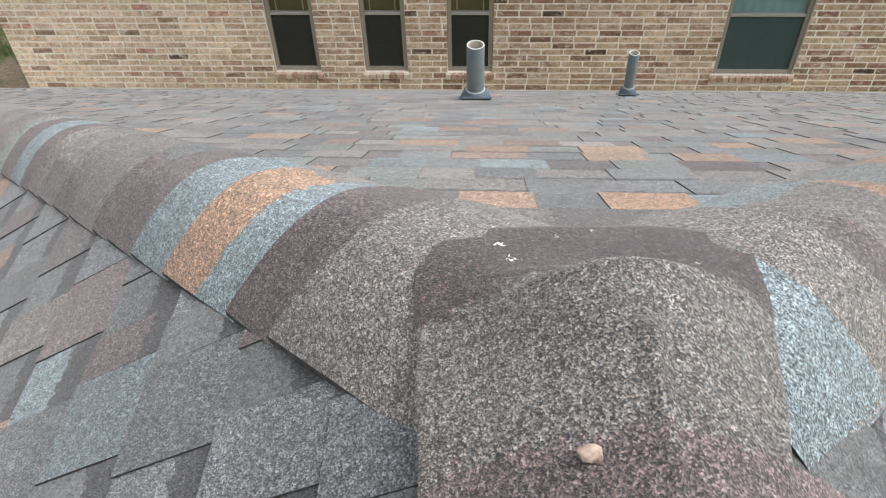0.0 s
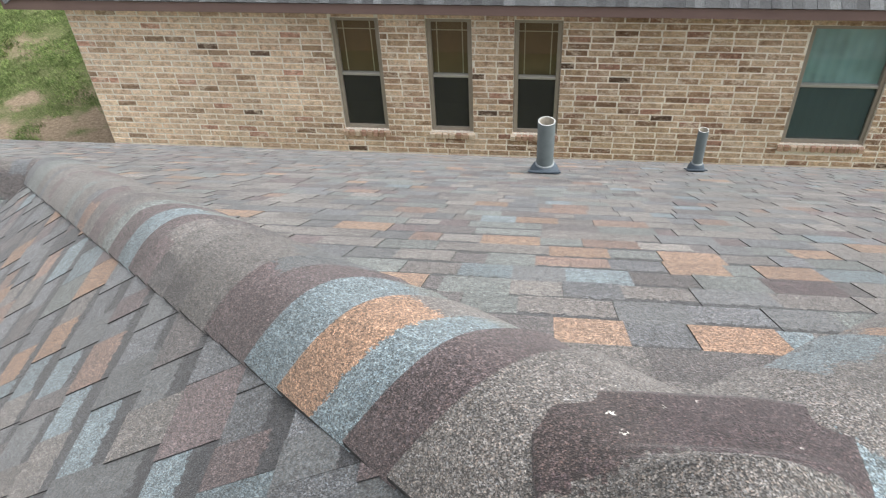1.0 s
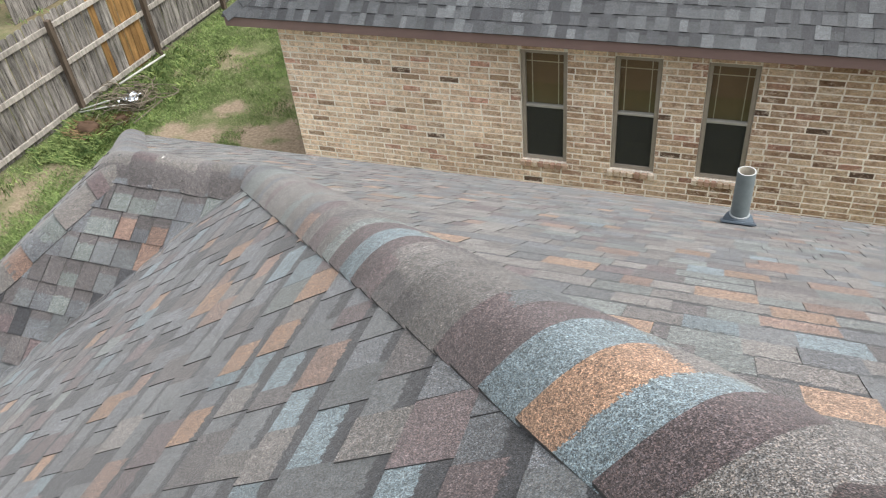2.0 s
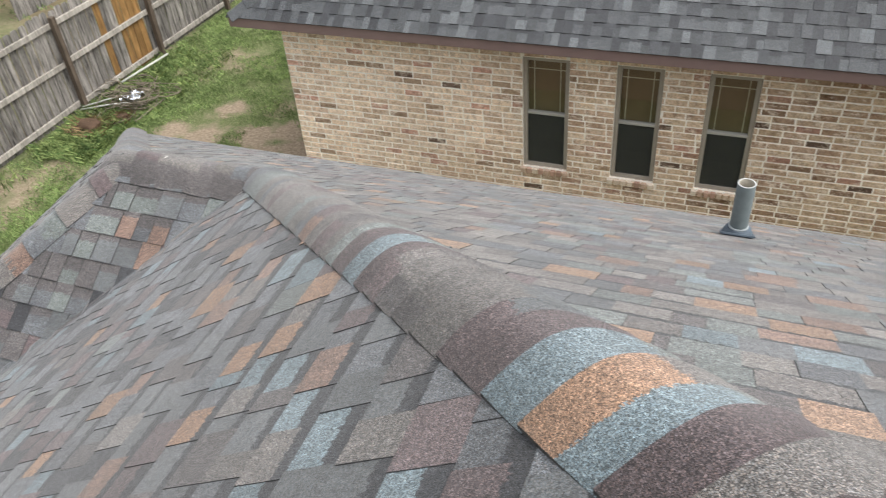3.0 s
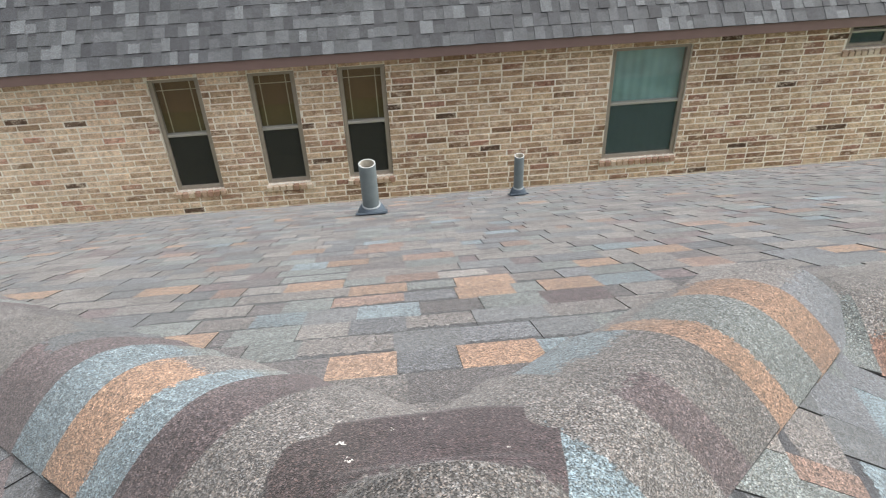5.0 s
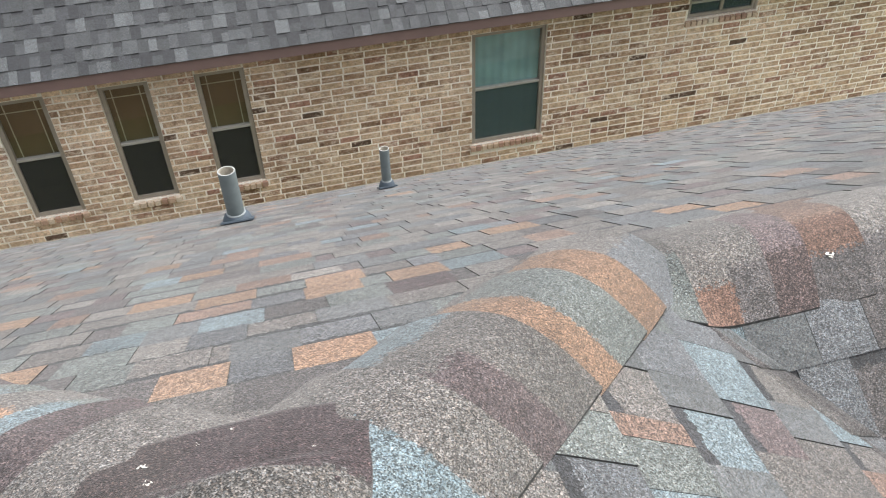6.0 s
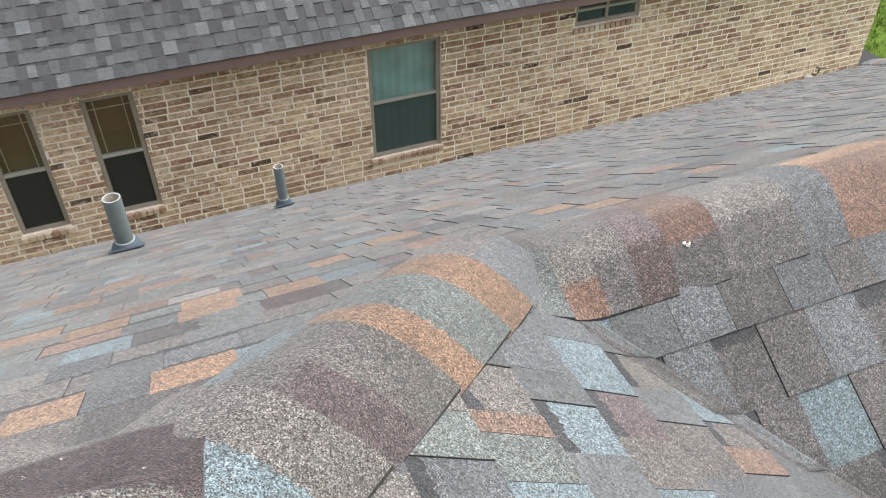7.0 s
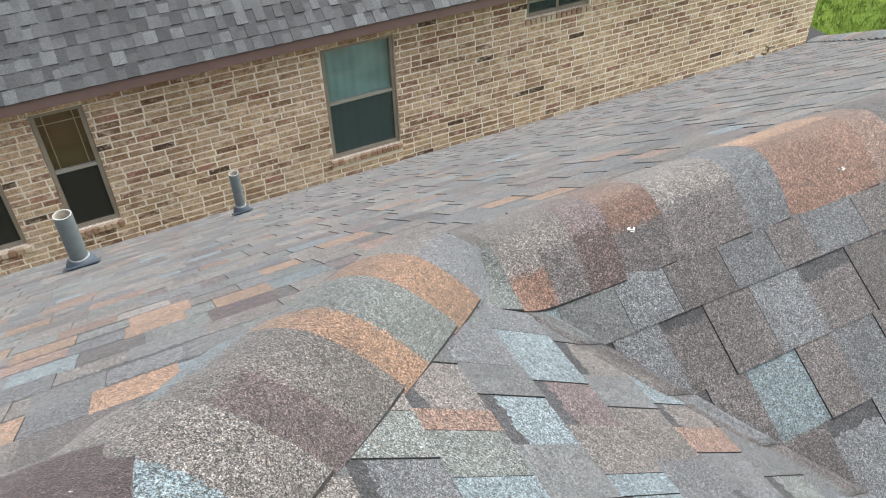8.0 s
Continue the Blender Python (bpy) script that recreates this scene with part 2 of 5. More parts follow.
GRASS = leaf_material("grass_blades", (66, 90, 44), (146, 164, 104))
LUSH = leaf_material("lush_blades", (76, 102, 38), (122, 144, 68))
DEAD = leaf_material("dead_leaves", (78, 62, 46), (138, 116, 84))
WEED = leaf_material("weed_leaves", (58, 84, 42), (140, 154, 96))


# ------------------------------------------------------------ building helpers
def mesh(name, verts, faces, mats, index=None, smooth=False):
    me = bpy.data.meshes.new(name)
    me.from_pydata([tuple(v) for v in verts], [], faces)
    for m in mats:
        me.materials.append(m)
    if index is not None:
        me.polygons.foreach_set("material_index", index)
    if smooth:
        me.polygons.foreach_set("use_smooth", [True] * len(me.polygons))
    me.update()
    return me


def thing(name, at, label, category, group="", kind=""):
    ob = new(name)
    ob.empty_display_size = 0.1
    ob.location = at
    return tagged(ob, label, category, group, kind)


def part(name, bm, material, parent, label="", smooth=False):
    me = bpy.data.meshes.new(name)
    bm.to_mesh(me)
    bm.free()
    me.materials.append(material)
    if smooth:
        me.polygons.foreach_set("use_smooth", [True] * len(me.polygons))
    return link(name, me, parent, label)


def link(name, me, parent=None, label="", m=None):
    """An object on a mesh given in world coordinates, under a parent that stands anywhere."""
    ob = new(name, me)
    if parent is not None:
        up = Matrix.Identity(4)
        p = parent
        while p is not None:
            up = p.matrix_basis.copy() @ up if p.parent is None else Matrix.Translation(p.location) @ up
            p = p.parent
        ob.parent = parent
        ob.matrix_basis = up.inverted() @ (m if m is not None else Matrix.Identity(4))
    elif m is not None:
        ob.matrix_basis = m
    if label:
        tagged(ob, label)
    return ob


def box(bm, x0, x1, y0, y1, z0, z1, bevel=0.0):
    r = bmesh.ops.create_cube(bm, size=1.0, matrix=Matrix.LocRotScale(((x0 + x1) / 2, (y0 + y1) / 2, (z0 + z1) / 2), None, (x1 - x0, y1 - y0, z1 - z0)))
    if bevel:
        edges = list({e for v in r["verts"] for e in v.link_edges})
        bmesh.ops.bevel(bm, geom=edges, offset=bevel, segments=2, affect="EDGES", profile=0.5)
    return bm


def boxed(x0, x1, y0, y1, z0, z1, bevel=0.0):
    return box(bmesh.new(), x0, x1, y0, y1, z0, z1, bevel)


def tube(points, radius, sides=8, taper=1.0):
    """A round bar along a line of points."""
    bm = bmesh.new()
    pts = [Vector(p) for p in points]
    rings = []
    for i, p in enumerate(pts):
        d = (pts[min(i + 1, len(pts) - 1)] - pts[max(i - 1, 0)]).normalized()
        a = d.orthogonal().normalized()
        b = d.cross(a)
        r = radius * (1 + (taper - 1) * i / max(1, len(pts) - 1))
        rings.append([bm.verts.new(p + r * (math.cos(k * 2 * math.pi / sides) * a + math.sin(k * 2 * math.pi / sides) * b)) for k in range(sides)])
    for u, v in zip(rings, rings[1:]):
        for k in range(sides):
            bm.faces.new((u[k], u[(k + 1) % sides], v[(k + 1) % sides], v[k]))
    bm.faces.new(rings[0][::-1])
    bm.faces.new(rings[-1])
    return bm


def lathe(profile, base, sides=28):
    """A turned shape: profile rows of radius and height above base."""
    bm = bmesh.new()
    rings = [[bm.verts.new(Vector(base) + Vector((r * math.cos(k * 2 * math.pi / sides), r * math.sin(k * 2 * math.pi / sides), h))) for k in range(sides)] for r, h in profile]
    for u, v in zip(rings, rings[1:]):
        for k in range(sides):
            bm.faces.new((u[k], u[(k + 1) % sides], v[(k + 1) % sides], v[k]))
    return bm


# ------------------------------------------------------------ roof planes of our house
S = 0.647                      # rise over run of every slope
C_FAR, C_WEST, C_EAST = 6.037, 5.5095, 5.5897
APEX = (0.062, 0.7534)
APEX_Z = C_FAR - S * APEX[1]
Y_WEST, Y_EAST = 3.27, 1.413   # ridges of the west and the east wing
EAVE_Y = 5.45
EAVE_Z = C_FAR - S * EAVE_Y
Z_WEST, Z_EAST = C_FAR - S * Y_WEST, C_FAR - S * Y_EAST
JW = ((C_FAR - C_WEST) / S - Y_WEST, Y_WEST)
JE = (Y_EAST - (C_FAR - C_EAST) / S, Y_EAST)
X_WEST_END, X_EAST_END = -3.35, 2.96
XW, XE = X_WEST_END - (EAVE_Y - Y_WEST), X_EAST_END + (EAVE_Y - Y_EAST)
WEST_EAVE, EAST_EAVE = (EAVE_Z - C_WEST) / S, (C_EAST - EAVE_Z) / S
YW_EAVE, YE_EAVE = Y_WEST - (EAVE_Y - Y_WEST), Y_EAST - (EAVE_Y - Y_EAST)
SOUTH = -4.0


def z_far(x, y): return C_FAR - S * y
def z_west(x, y): return C_WEST + S * x
def z_east(x, y): return C_EAST - S * x
def z_near_west(x, y): return Z_WEST - S * (Y_WEST - y)
def z_near_east(x, y): return Z_EAST - S * (Y_EAST - y)
XW_NEAR = -5.02                # the near hip of the west wing runs steeper than the far one
END_A, END_B, END_C = Vector((X_WEST_END, Y_WEST, Z_WEST)), Vector((XW, EAVE_Y, EAVE_Z)), Vector((XW_NEAR, YW_EAVE, EAVE_Z))
END_N = (END_B - END_A).cross(END_C - END_A)


def z_end_west(x, y): return END_A.z - (END_N.x * (x - END_A.x) + END_N.y * (y - END_A.y)) / END_N.z
def z_end_east(x, y): return EAVE_Z + S * (XE - x)


COURSE = 0.1433                # exposure of one course


class Slope:
    """One plane of a roof, made of convex regions: u runs along the eave, v up the slope."""

    def __init__(self, name, z, along, up, corners, first, course=COURSE):
        self.name, self.course = name, course
        x0, y0 = first
        self.o = Vector((x0, y0, z(x0, y0)))
        self.u = Vector((*along, 0))
        self.v = Vector((*up, z(x0 + up[0], y0 + up[1]) - z(x0, y0))).normalized()
        self.n = self.u.cross(self.v)
        self.polys = []
        for region in corners:
            poly = [self.to_uv(x, y, z(x, y)) for x, y in region]
            if sum(a[0] * b[1] - b[0] * a[1] for a, b in zip(poly, poly[1:] + poly[:1])) < 0:
                poly.reverse()
            self.polys.append(poly)

    def to_uv(self, x, y, z):
        d = Vector((x, y, z)) - self.o
        return (d.dot(self.u), d.dot(self.v))

    def at(self, u, v, h=0.0):
        return self.o + u * self.u + v * self.v + h * self.n

    def matrix(self, u, v):
        m = Matrix((self.u, self.v, self.n)).transposed().to_4x4()
        m.translation = self.at(u, v)
        return m


def clip(rect, poly):
    """The part of a convex outline inside a convex polygon (both counter-clockwise)."""
    out = rect
    for a, b in zip(poly, poly[1:] + poly[:1]):
        if not out:
            return out
        ex, ey = b[0] - a[0], b[1] - a[1]
        side = [ex * (p[1] - a[1]) - ey * (p[0] - a[0]) for p in out]
        kept = []
        for i, p in enumerate(out):
            j = (i + 1) % len(out)
            if side[i] >= 0:
                kept.append(p)
            if (side[i] >= 0) != (side[j] >= 0):
                k = side[i] / (side[i] - side[j])
                kept.append((p[0] + k * (out[j][0] - p[0]), p[1] + k * (out[j][1] - p[1])))
        out = kept
    return out


def tab_solid(outline, v0, v1, low, high, band=0.0):
    """Top and sides of a tab: high at its butt v0, low at its head v1, where some have a ragged band of dark granules."""
    n = len(outline)
    rise = lambda v: low + (high - low) * (v1 - v) / (v1 - v0)
    verts = [(u, v, rise(v)) for u, v in outline] + [(u, v, -0.001) for u, v in outline]
    sides = [(i, n + i, n + (i + 1) % n, (i + 1) % n) for i in range(n)]
    if not band or n != 4:
        return verts, [tuple(range(n))] + sides, 0
    cut = v1 - band * (v1 - v0)
    left, right = outline[0][0], outline[1][0]
    steps = max(6, min(22, round((right - left) / 0.005)))
    ragged = random.Random(round((right - left) * 1e4 + band * 1e3))
    base = 2 * n
    for i in range(steps + 1):
        v = min(v1 - 0.003, cut + ragged.gauss(0, 0.004))
        verts.append((left + (right - left) * i / steps, v, rise(v)))
    line = [base + i for i in range(steps + 1)]
    return verts, [(0, 1, *reversed(line)), (*line, 2, 3)] + sides, 1


def lay(slope, parent, palette, weights, near, reach, rng, fixed=None, raised=0.0075, slot_dark="d", widths=(0.08, 0.16), gaps=(0.05, 0.12), slot=0.8, limit=300, label="", banded=0.9, proud_banded=0.0, kept_banded=0.0, heads=(0.16, 0.22, 0.28), gap_wide=0.001):
    """Cover a slope with courses of laminated shingles: proud tabs, and between them single-layer stretches with a dark band at the head.
    Those near a place of the plan are pieces of their own, the rest is joined. fixed: for a course, its known pieces (from, to, colour), a capital for a single layer."""
    keys = list(palette)
    mats = [palette[k] for k in keys] + [EDGE]
    us, vs = [p[0] for poly in slope.polys for p in poly], [p[1] for poly in slope.polys for p in poly]
    lo, hi = min(us) - 0.3, max(us) + 0.3
    verts, faces, index = [], [], []
    for poly in slope.polys:
        base = len(verts)
        verts += [slope.at(u, v, -0.002) for u, v in poly]
        faces.append(tuple(range(base, len(verts))))
        index.append(len(keys))
    singles = []

    def join(outline, v0, v1, low, high, c, band):
        vv, ff, extra = tab_solid(outline, v0, v1, low, high, band)
        base = len(verts)
        verts.extend(slope.at(*p) for p in vv)
        faces.extend(tuple(base + i for i in f) for f in ff)
        index.extend([keys.index(c)] + [keys.index(slot_dark)] * extra + [len(keys)] * (len(ff) - 1 - extra))

    def shape_is_whole(shape, rect):
        return len(shape) == 4 and all(abs(p[0] - q[0]) + abs(p[1] - q[1]) < 1e-6 for p, q in zip(shape, rect))

    k0, k1 = math.floor(min(vs) / slope.course), math.ceil(max(vs) / slope.course)
    for k in range(k0, k1):
        v0, v1 = k * slope.course, (k + 1) * slope.course
        own = sorted((fixed or {}).get(k, ()))
        u, single, last = lo + rng.random() * 0.2, False, "g"
        while u < hi:
            kept = next(((a, b, c) for a, b, c in own if a - 0.008 <= u < b - 0.01), None)
            if kept:
                w, c, single = kept[1] - u, kept[2].lower(), kept[2].isupper()
            else:
                single = (not single) and rng.random() < slot
                w = rng.uniform(*(gaps if single else widths))
                ahead = [a for a, b, c in own if a > u]
                if ahead and u + w > min(ahead) - 0.04:
                    w = min(ahead) - u
                c = rng.choices(keys, weights)[0]
                if c == last and rng.random() < 0.7:
                    c = rng.choices(keys, weights)[0]
            last = c
            w = max(0.03, round(w, 2))
            low, high = (0.12 * raised, 0.55 * raised) if single else (0.5 * raised, raised * rng.choice((1.0, 1.0, 1.15)))
            g = 0.0 if single else gap_wide
            band = rng.choice(heads) * (1.0 if single else 0.7) if rng.random() < (banded if single else kept_banded if kept else proud_banded) else 0.0
            rect = [(u + g, v0), (u + w, v0), (u + w, v1), (u + g, v1)]
            for shape in (clip(rect, poly) for poly in slope.polys):
                if len(shape) < 3:
                    continue
                mid = slope.at(u + w / 2, (v0 + v1) / 2)
                away = math.hypot(mid.x - near[0], mid.y - near[1])
                area = abs(sum(a[0] * b[1] - b[0] * a[1] for a, b in zip(shape, shape[1:] + shape[:1]))) / 2
                if away < reach and area > 0.95 * w * (v1 - v0):
                    singles.append((away, u, w, v0, v1, low, high, c, band, g))
                else:
                    join(shape, v0, v1, low, high, c, band if shape_is_whole(shape, rect) else 0.0)
            u += w
    singles.sort()
    for away, u, w, v0, v1, low, high, c, band, g in singles[limit:]:
        join([(u + g, v0), (u + w, v0), (u + w, v1), (u + g, v1)], v0, v1, low, high, c, band)
    sheet = link(slope.name, mesh(slope.name, verts, faces, mats, index), parent, label)
    made = {}
    pieces = []
    for away, u, w, v0, v1, low, high, c, band, g in singles[:limit]:
        key = (w, c, low, high, band, g)
        if key not in made:
            vv, ff, extra = tab_solid([(g, 0), (w, 0), (w, v1 - v0), (g, v1 - v0)], 0, v1 - v0, low, high, band)
            made[key] = mesh("shingle", vv, ff, [palette[c], EDGE, palette[slot_dark]], [0] + [2] * extra + [1] * (len(ff) - 1 - extra))
        pieces.append((made[key], slope.matrix(u, v0)))
    return sheet, pieces


def courses(text, turn=1):
    """Known pieces of a slope, a course a line: its number, then places along the eave with the colour between each two."""
    out = {}
    for line in text.strip().splitlines():
        k, *rest = line.split()
        places, colours = [float(v) for v in rest[::2]], rest[1::2]
        out[int(k)] = [(a, b, c) if turn > 0 else (-b, -a, c) for a, b, c in zip(places, places[1:], colours) if c != "."]
    return out


LATE_PIECES = []               # shingles and bricks, linked at the end of the file

roof = thing("roof", (0, 0, 0), "hipped roof of multicoloured laminated asphalt shingles", "roof", kind="structure")
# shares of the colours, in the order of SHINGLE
# one product on every slope: paler or darker mixes paint in its light
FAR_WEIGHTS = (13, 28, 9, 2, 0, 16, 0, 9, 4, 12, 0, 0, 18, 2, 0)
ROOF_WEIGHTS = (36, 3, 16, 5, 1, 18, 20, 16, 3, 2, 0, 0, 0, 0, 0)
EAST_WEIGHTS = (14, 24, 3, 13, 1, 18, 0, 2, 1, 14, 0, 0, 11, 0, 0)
SHADED_WEIGHTS = (36, 9, 7, 3, 0, 16, 12, 16, 1, 3, 0, 0, 0, 0, 0)
ROOF_RNG = random.Random(11)


far_slope = Slope("far_slope", z_far, (-1, 0), (0, -1), [
    [APEX, JE, (JE[0], EAVE_Y), (JW[0], EAVE_Y), JW], [(JE[0], Y_EAST + 0.08), (X_EAST_END + 0.08, Y_EAST + 0.08), (XE, EAVE_Y), (JE[0], EAVE_Y)], [JW, (JW[0], EAVE_Y), (XW, EAVE_Y), (X_WEST_END, Y_WEST)]], (0.0, 1.146), 0.1332)
west_slope = Slope("west_slope", z_west, (0, -1), (1, 0), [[APEX, JW, (WEST_EAVE, YW_EAVE), (WEST_EAVE, SOUTH), (APEX[0], SOUTH)]], (-0.0421, 0.0))
east_slope = Slope("east_slope", z_east, (0, 1), (-1, 0), [[APEX, JE, (EAST_EAVE, YE_EAVE), (EAST_EAVE, SOUTH), (APEX[0], SOUTH)]], (0.608, 0.0))
near_west_slope = Slope("near_west_slope", z_near_west, (1, 0), (0, 1), [[JW, (X_WEST_END, Y_WEST), (XW_NEAR, YW_EAVE), (WEST_EAVE, YW_EAVE)]], (0.0, 3.0), 0.151)
near_east_slope = Slope("near_east_slope", z_near_east, (1, 0), (0, 1), [[(JE[0] + 0.08, Y_EAST - 0.08), (X_EAST_END + 0.08, Y_EAST - 0.08), (XE, YE_EAVE), (EAST_EAVE, YE_EAVE)]], (0.0, 1.182), 0.151)
end_along = (END_C - END_B).normalized()
end_west_slope = Slope("end_west_slope", z_end_west, (end_along.x, end_along.y), (-end_along.y, end_along.x), [[(X_WEST_END, Y_WEST), (XW, EAVE_Y), (XW_NEAR, YW_EAVE)]], (XW, EAVE_Y))
end_east_slope = Slope("end_east_slope", z_end_east, (0, 1), (-1, 0), [[(X_EAST_END, Y_EAST), (XE, EAVE_Y), (XE, YE_EAVE)]], (XE, 0.0))

# pieces that stand out, course by course; the far slope counts its courses downhill from the peak
far_down = courses("""
-2 -0.35 w 0.35
-1 -0.22 w 0.04 k 0.28
0 -0.2 k -0.075 c 0.02 G 0.118 o 0.23 B 0.28
1 -0.28 k -0.225 T -0.13 w -0.01 W 0.02 s 0.125 G 0.25 s 0.35
2 -0.4 c -0.3 K -0.265 t -0.145 P -0.055 g 0.045 W 0.16 s 0.295 W 0.43
3 -0.48 t -0.365 W -0.25 b -0.148 s -0.055 b 0.07 K 0.185 t 0.31 e 0.44
4 -0.5 S -0.4 p -0.28 K -0.21 t -0.105 R 0.045 G 0.155 c 0.272 T 0.33 c 0.455
5 -0.46 T -0.395 t -0.33 P -0.24 p -0.075 c 0.055 T 0.165 c 0.29 W 0.4
6 -0.5 S -0.41 r -0.34 P -0.24 c -0.1 T 0.0 r 0.13 P 0.25
7 -0.4 k -0.27 T -0.1 w 0.02 P 0.14
8 -0.3 T -0.1 k 0.05 t 0.2
9 -0.27 b -0.175 c -0.05 W 0.05 r 0.2
""", -1)
far_fixed = {-1 - r: v for r, v in far_down.items()}
far_fixed[-9] += [(0.9, 1.07, "c")]
far_fixed[-6] += [(-0.79, -0.69, "r")]
west_fixed = courses("""
-1 0.62 s 0.7 g 0.8
-2 0.6 G 0.72 g 0.82 S 0.9
-3 0.66 G 0.8 g 0.93 s 1.0
-4 0.72 S 0.83 b 0.955 m 1.03 G 1.12
-5 0.82 g 0.95 B 1.048 m 1.19 g 1.28
-6 0.84 o 0.957 S 1.078 w 1.18 S 1.27 k 1.41
-7 0.94 k 1.0 s 1.09 B 1.225 s 1.33 G 1.418 s 1.53
-8 0.98 B 1.07 w 1.2 B 1.31 r 1.445 G 1.5 m 1.575 g 1.68
-9 1.0 G 1.1 w 1.17 S 1.29 k 1.345 B 1.46 s 1.56 G 1.655 g 1.78
-10 1.1 k 1.25 S 1.3 w 1.39 B 1.5 o 1.61 W 1.7 o 1.82
-11 1.1 S 1.24 o 1.35 G 1.42 b 1.475 o 1.58 G 1.7 t 1.82 b 1.95
-12 1.2 m 1.34 S 1.44 g 1.54 S 1.66 k 1.78 G 1.9 b 2.06
-13 1.25 S 1.4 s 1.52 K 1.6 s 1.72 G 1.84 w 1.98
-14 1.3 w 1.42 S 1.55 k 1.66 G 1.8 r 1.92
""", -1)
west_fixed[-16] = [(-2.36, -2.25, "o"), (-1.58, -1.47, "o")]
east_fixed = courses("""
2 0.7 G 0.8 w 0.87
1 0.74 s 0.8 G 0.9 t 0.98
0 0.8 b 0.871 t 0.95 r 0.987 W 1.09
-1 0.82 s 0.922 B 1.025 s 1.09 g 1.2
-2 0.87 w 0.97 M 1.068 b 1.2
-3 0.8 g 0.9 W 1.02 s 1.1
-4 0.83 S 0.91 r 0.97 W 1.03
""")
near_west_fixed = courses("""
0 -3.30 t -3.17 T -3.01 s -2.86 G -2.72
-1 -3.40 t -3.20 r -3.09 G -2.99 r -2.88 G -2.74
-2 -3.42 t -3.30 s -3.16 S -3.02 r -2.90
-3 -3.55 k -3.44 T -3.33 k -3.21 S -3.09 d -2.98
-4 -3.68 s -3.56 G -3.44 t -3.32 G -3.20
""")
# colours a step darker than elsewhere, painting in this slope's dimmer light
near_east_fixed = courses("""
0 0.86 b 0.917 s 1.04 g 1.163 k 1.305 g 1.433 k 1.53 g 1.68 k 1.8 d 1.92
-1 0.93 D 0.99 g 1.1 K 1.208 k 1.33 g 1.46 K 1.6 k 1.72 d 1.85
-2 1.02 D 1.128 k 1.23 B 1.355 k 1.46 G 1.58 k 1.72 d 1.82
-3 1.12 D 1.215 k 1.34 G 1.47 g 1.6 K 1.72
-4 1.2 S 1.32 g 1.45 K 1.58
""")

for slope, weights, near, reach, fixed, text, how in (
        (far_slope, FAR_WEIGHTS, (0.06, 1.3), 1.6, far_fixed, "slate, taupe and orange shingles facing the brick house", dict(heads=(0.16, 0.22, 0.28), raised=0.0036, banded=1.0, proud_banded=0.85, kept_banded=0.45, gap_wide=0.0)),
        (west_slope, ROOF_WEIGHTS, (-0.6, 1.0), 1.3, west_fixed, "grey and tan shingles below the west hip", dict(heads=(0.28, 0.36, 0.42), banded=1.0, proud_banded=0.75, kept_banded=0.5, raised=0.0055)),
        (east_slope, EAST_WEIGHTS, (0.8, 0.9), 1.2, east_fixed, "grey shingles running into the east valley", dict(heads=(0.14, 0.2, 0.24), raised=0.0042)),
        (near_west_slope, SHADED_WEIGHTS, (-3.0, 2.9), 0.9, near_west_fixed, "grey and orange shingles of the west wing", dict(widths=(0.1, 0.14), gaps=(0.1, 0.14), heads=(0.3, 0.4, 0.5), gap_wide=0.006, raised=0.011, proud_banded=0.7, kept_banded=0.7, slot_dark="k")),
        (near_east_slope, SHADED_WEIGHTS, (1.3, 1.1), 1.2, near_east_fixed, "broad grey shingles below the east ridge", dict(widths=(0.11, 0.16), gaps=(0.09, 0.14), slot=0.5, gap_wide=0.0012, raised=0.005, heads=(0.16, 0.24), banded=0.8, proud_banded=0.2)),
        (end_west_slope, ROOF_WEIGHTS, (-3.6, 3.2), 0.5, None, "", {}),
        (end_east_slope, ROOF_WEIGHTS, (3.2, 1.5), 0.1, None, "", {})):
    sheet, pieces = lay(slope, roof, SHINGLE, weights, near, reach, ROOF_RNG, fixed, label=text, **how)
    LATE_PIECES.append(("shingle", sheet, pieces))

# ------------------------------------------------------------ caps over hips and ridges
ROUND = 0.09


def soft_min(a, b, e=ROUND):
    return 0.5 * (a + b - math.sqrt((a - b) ** 2 + e * e))


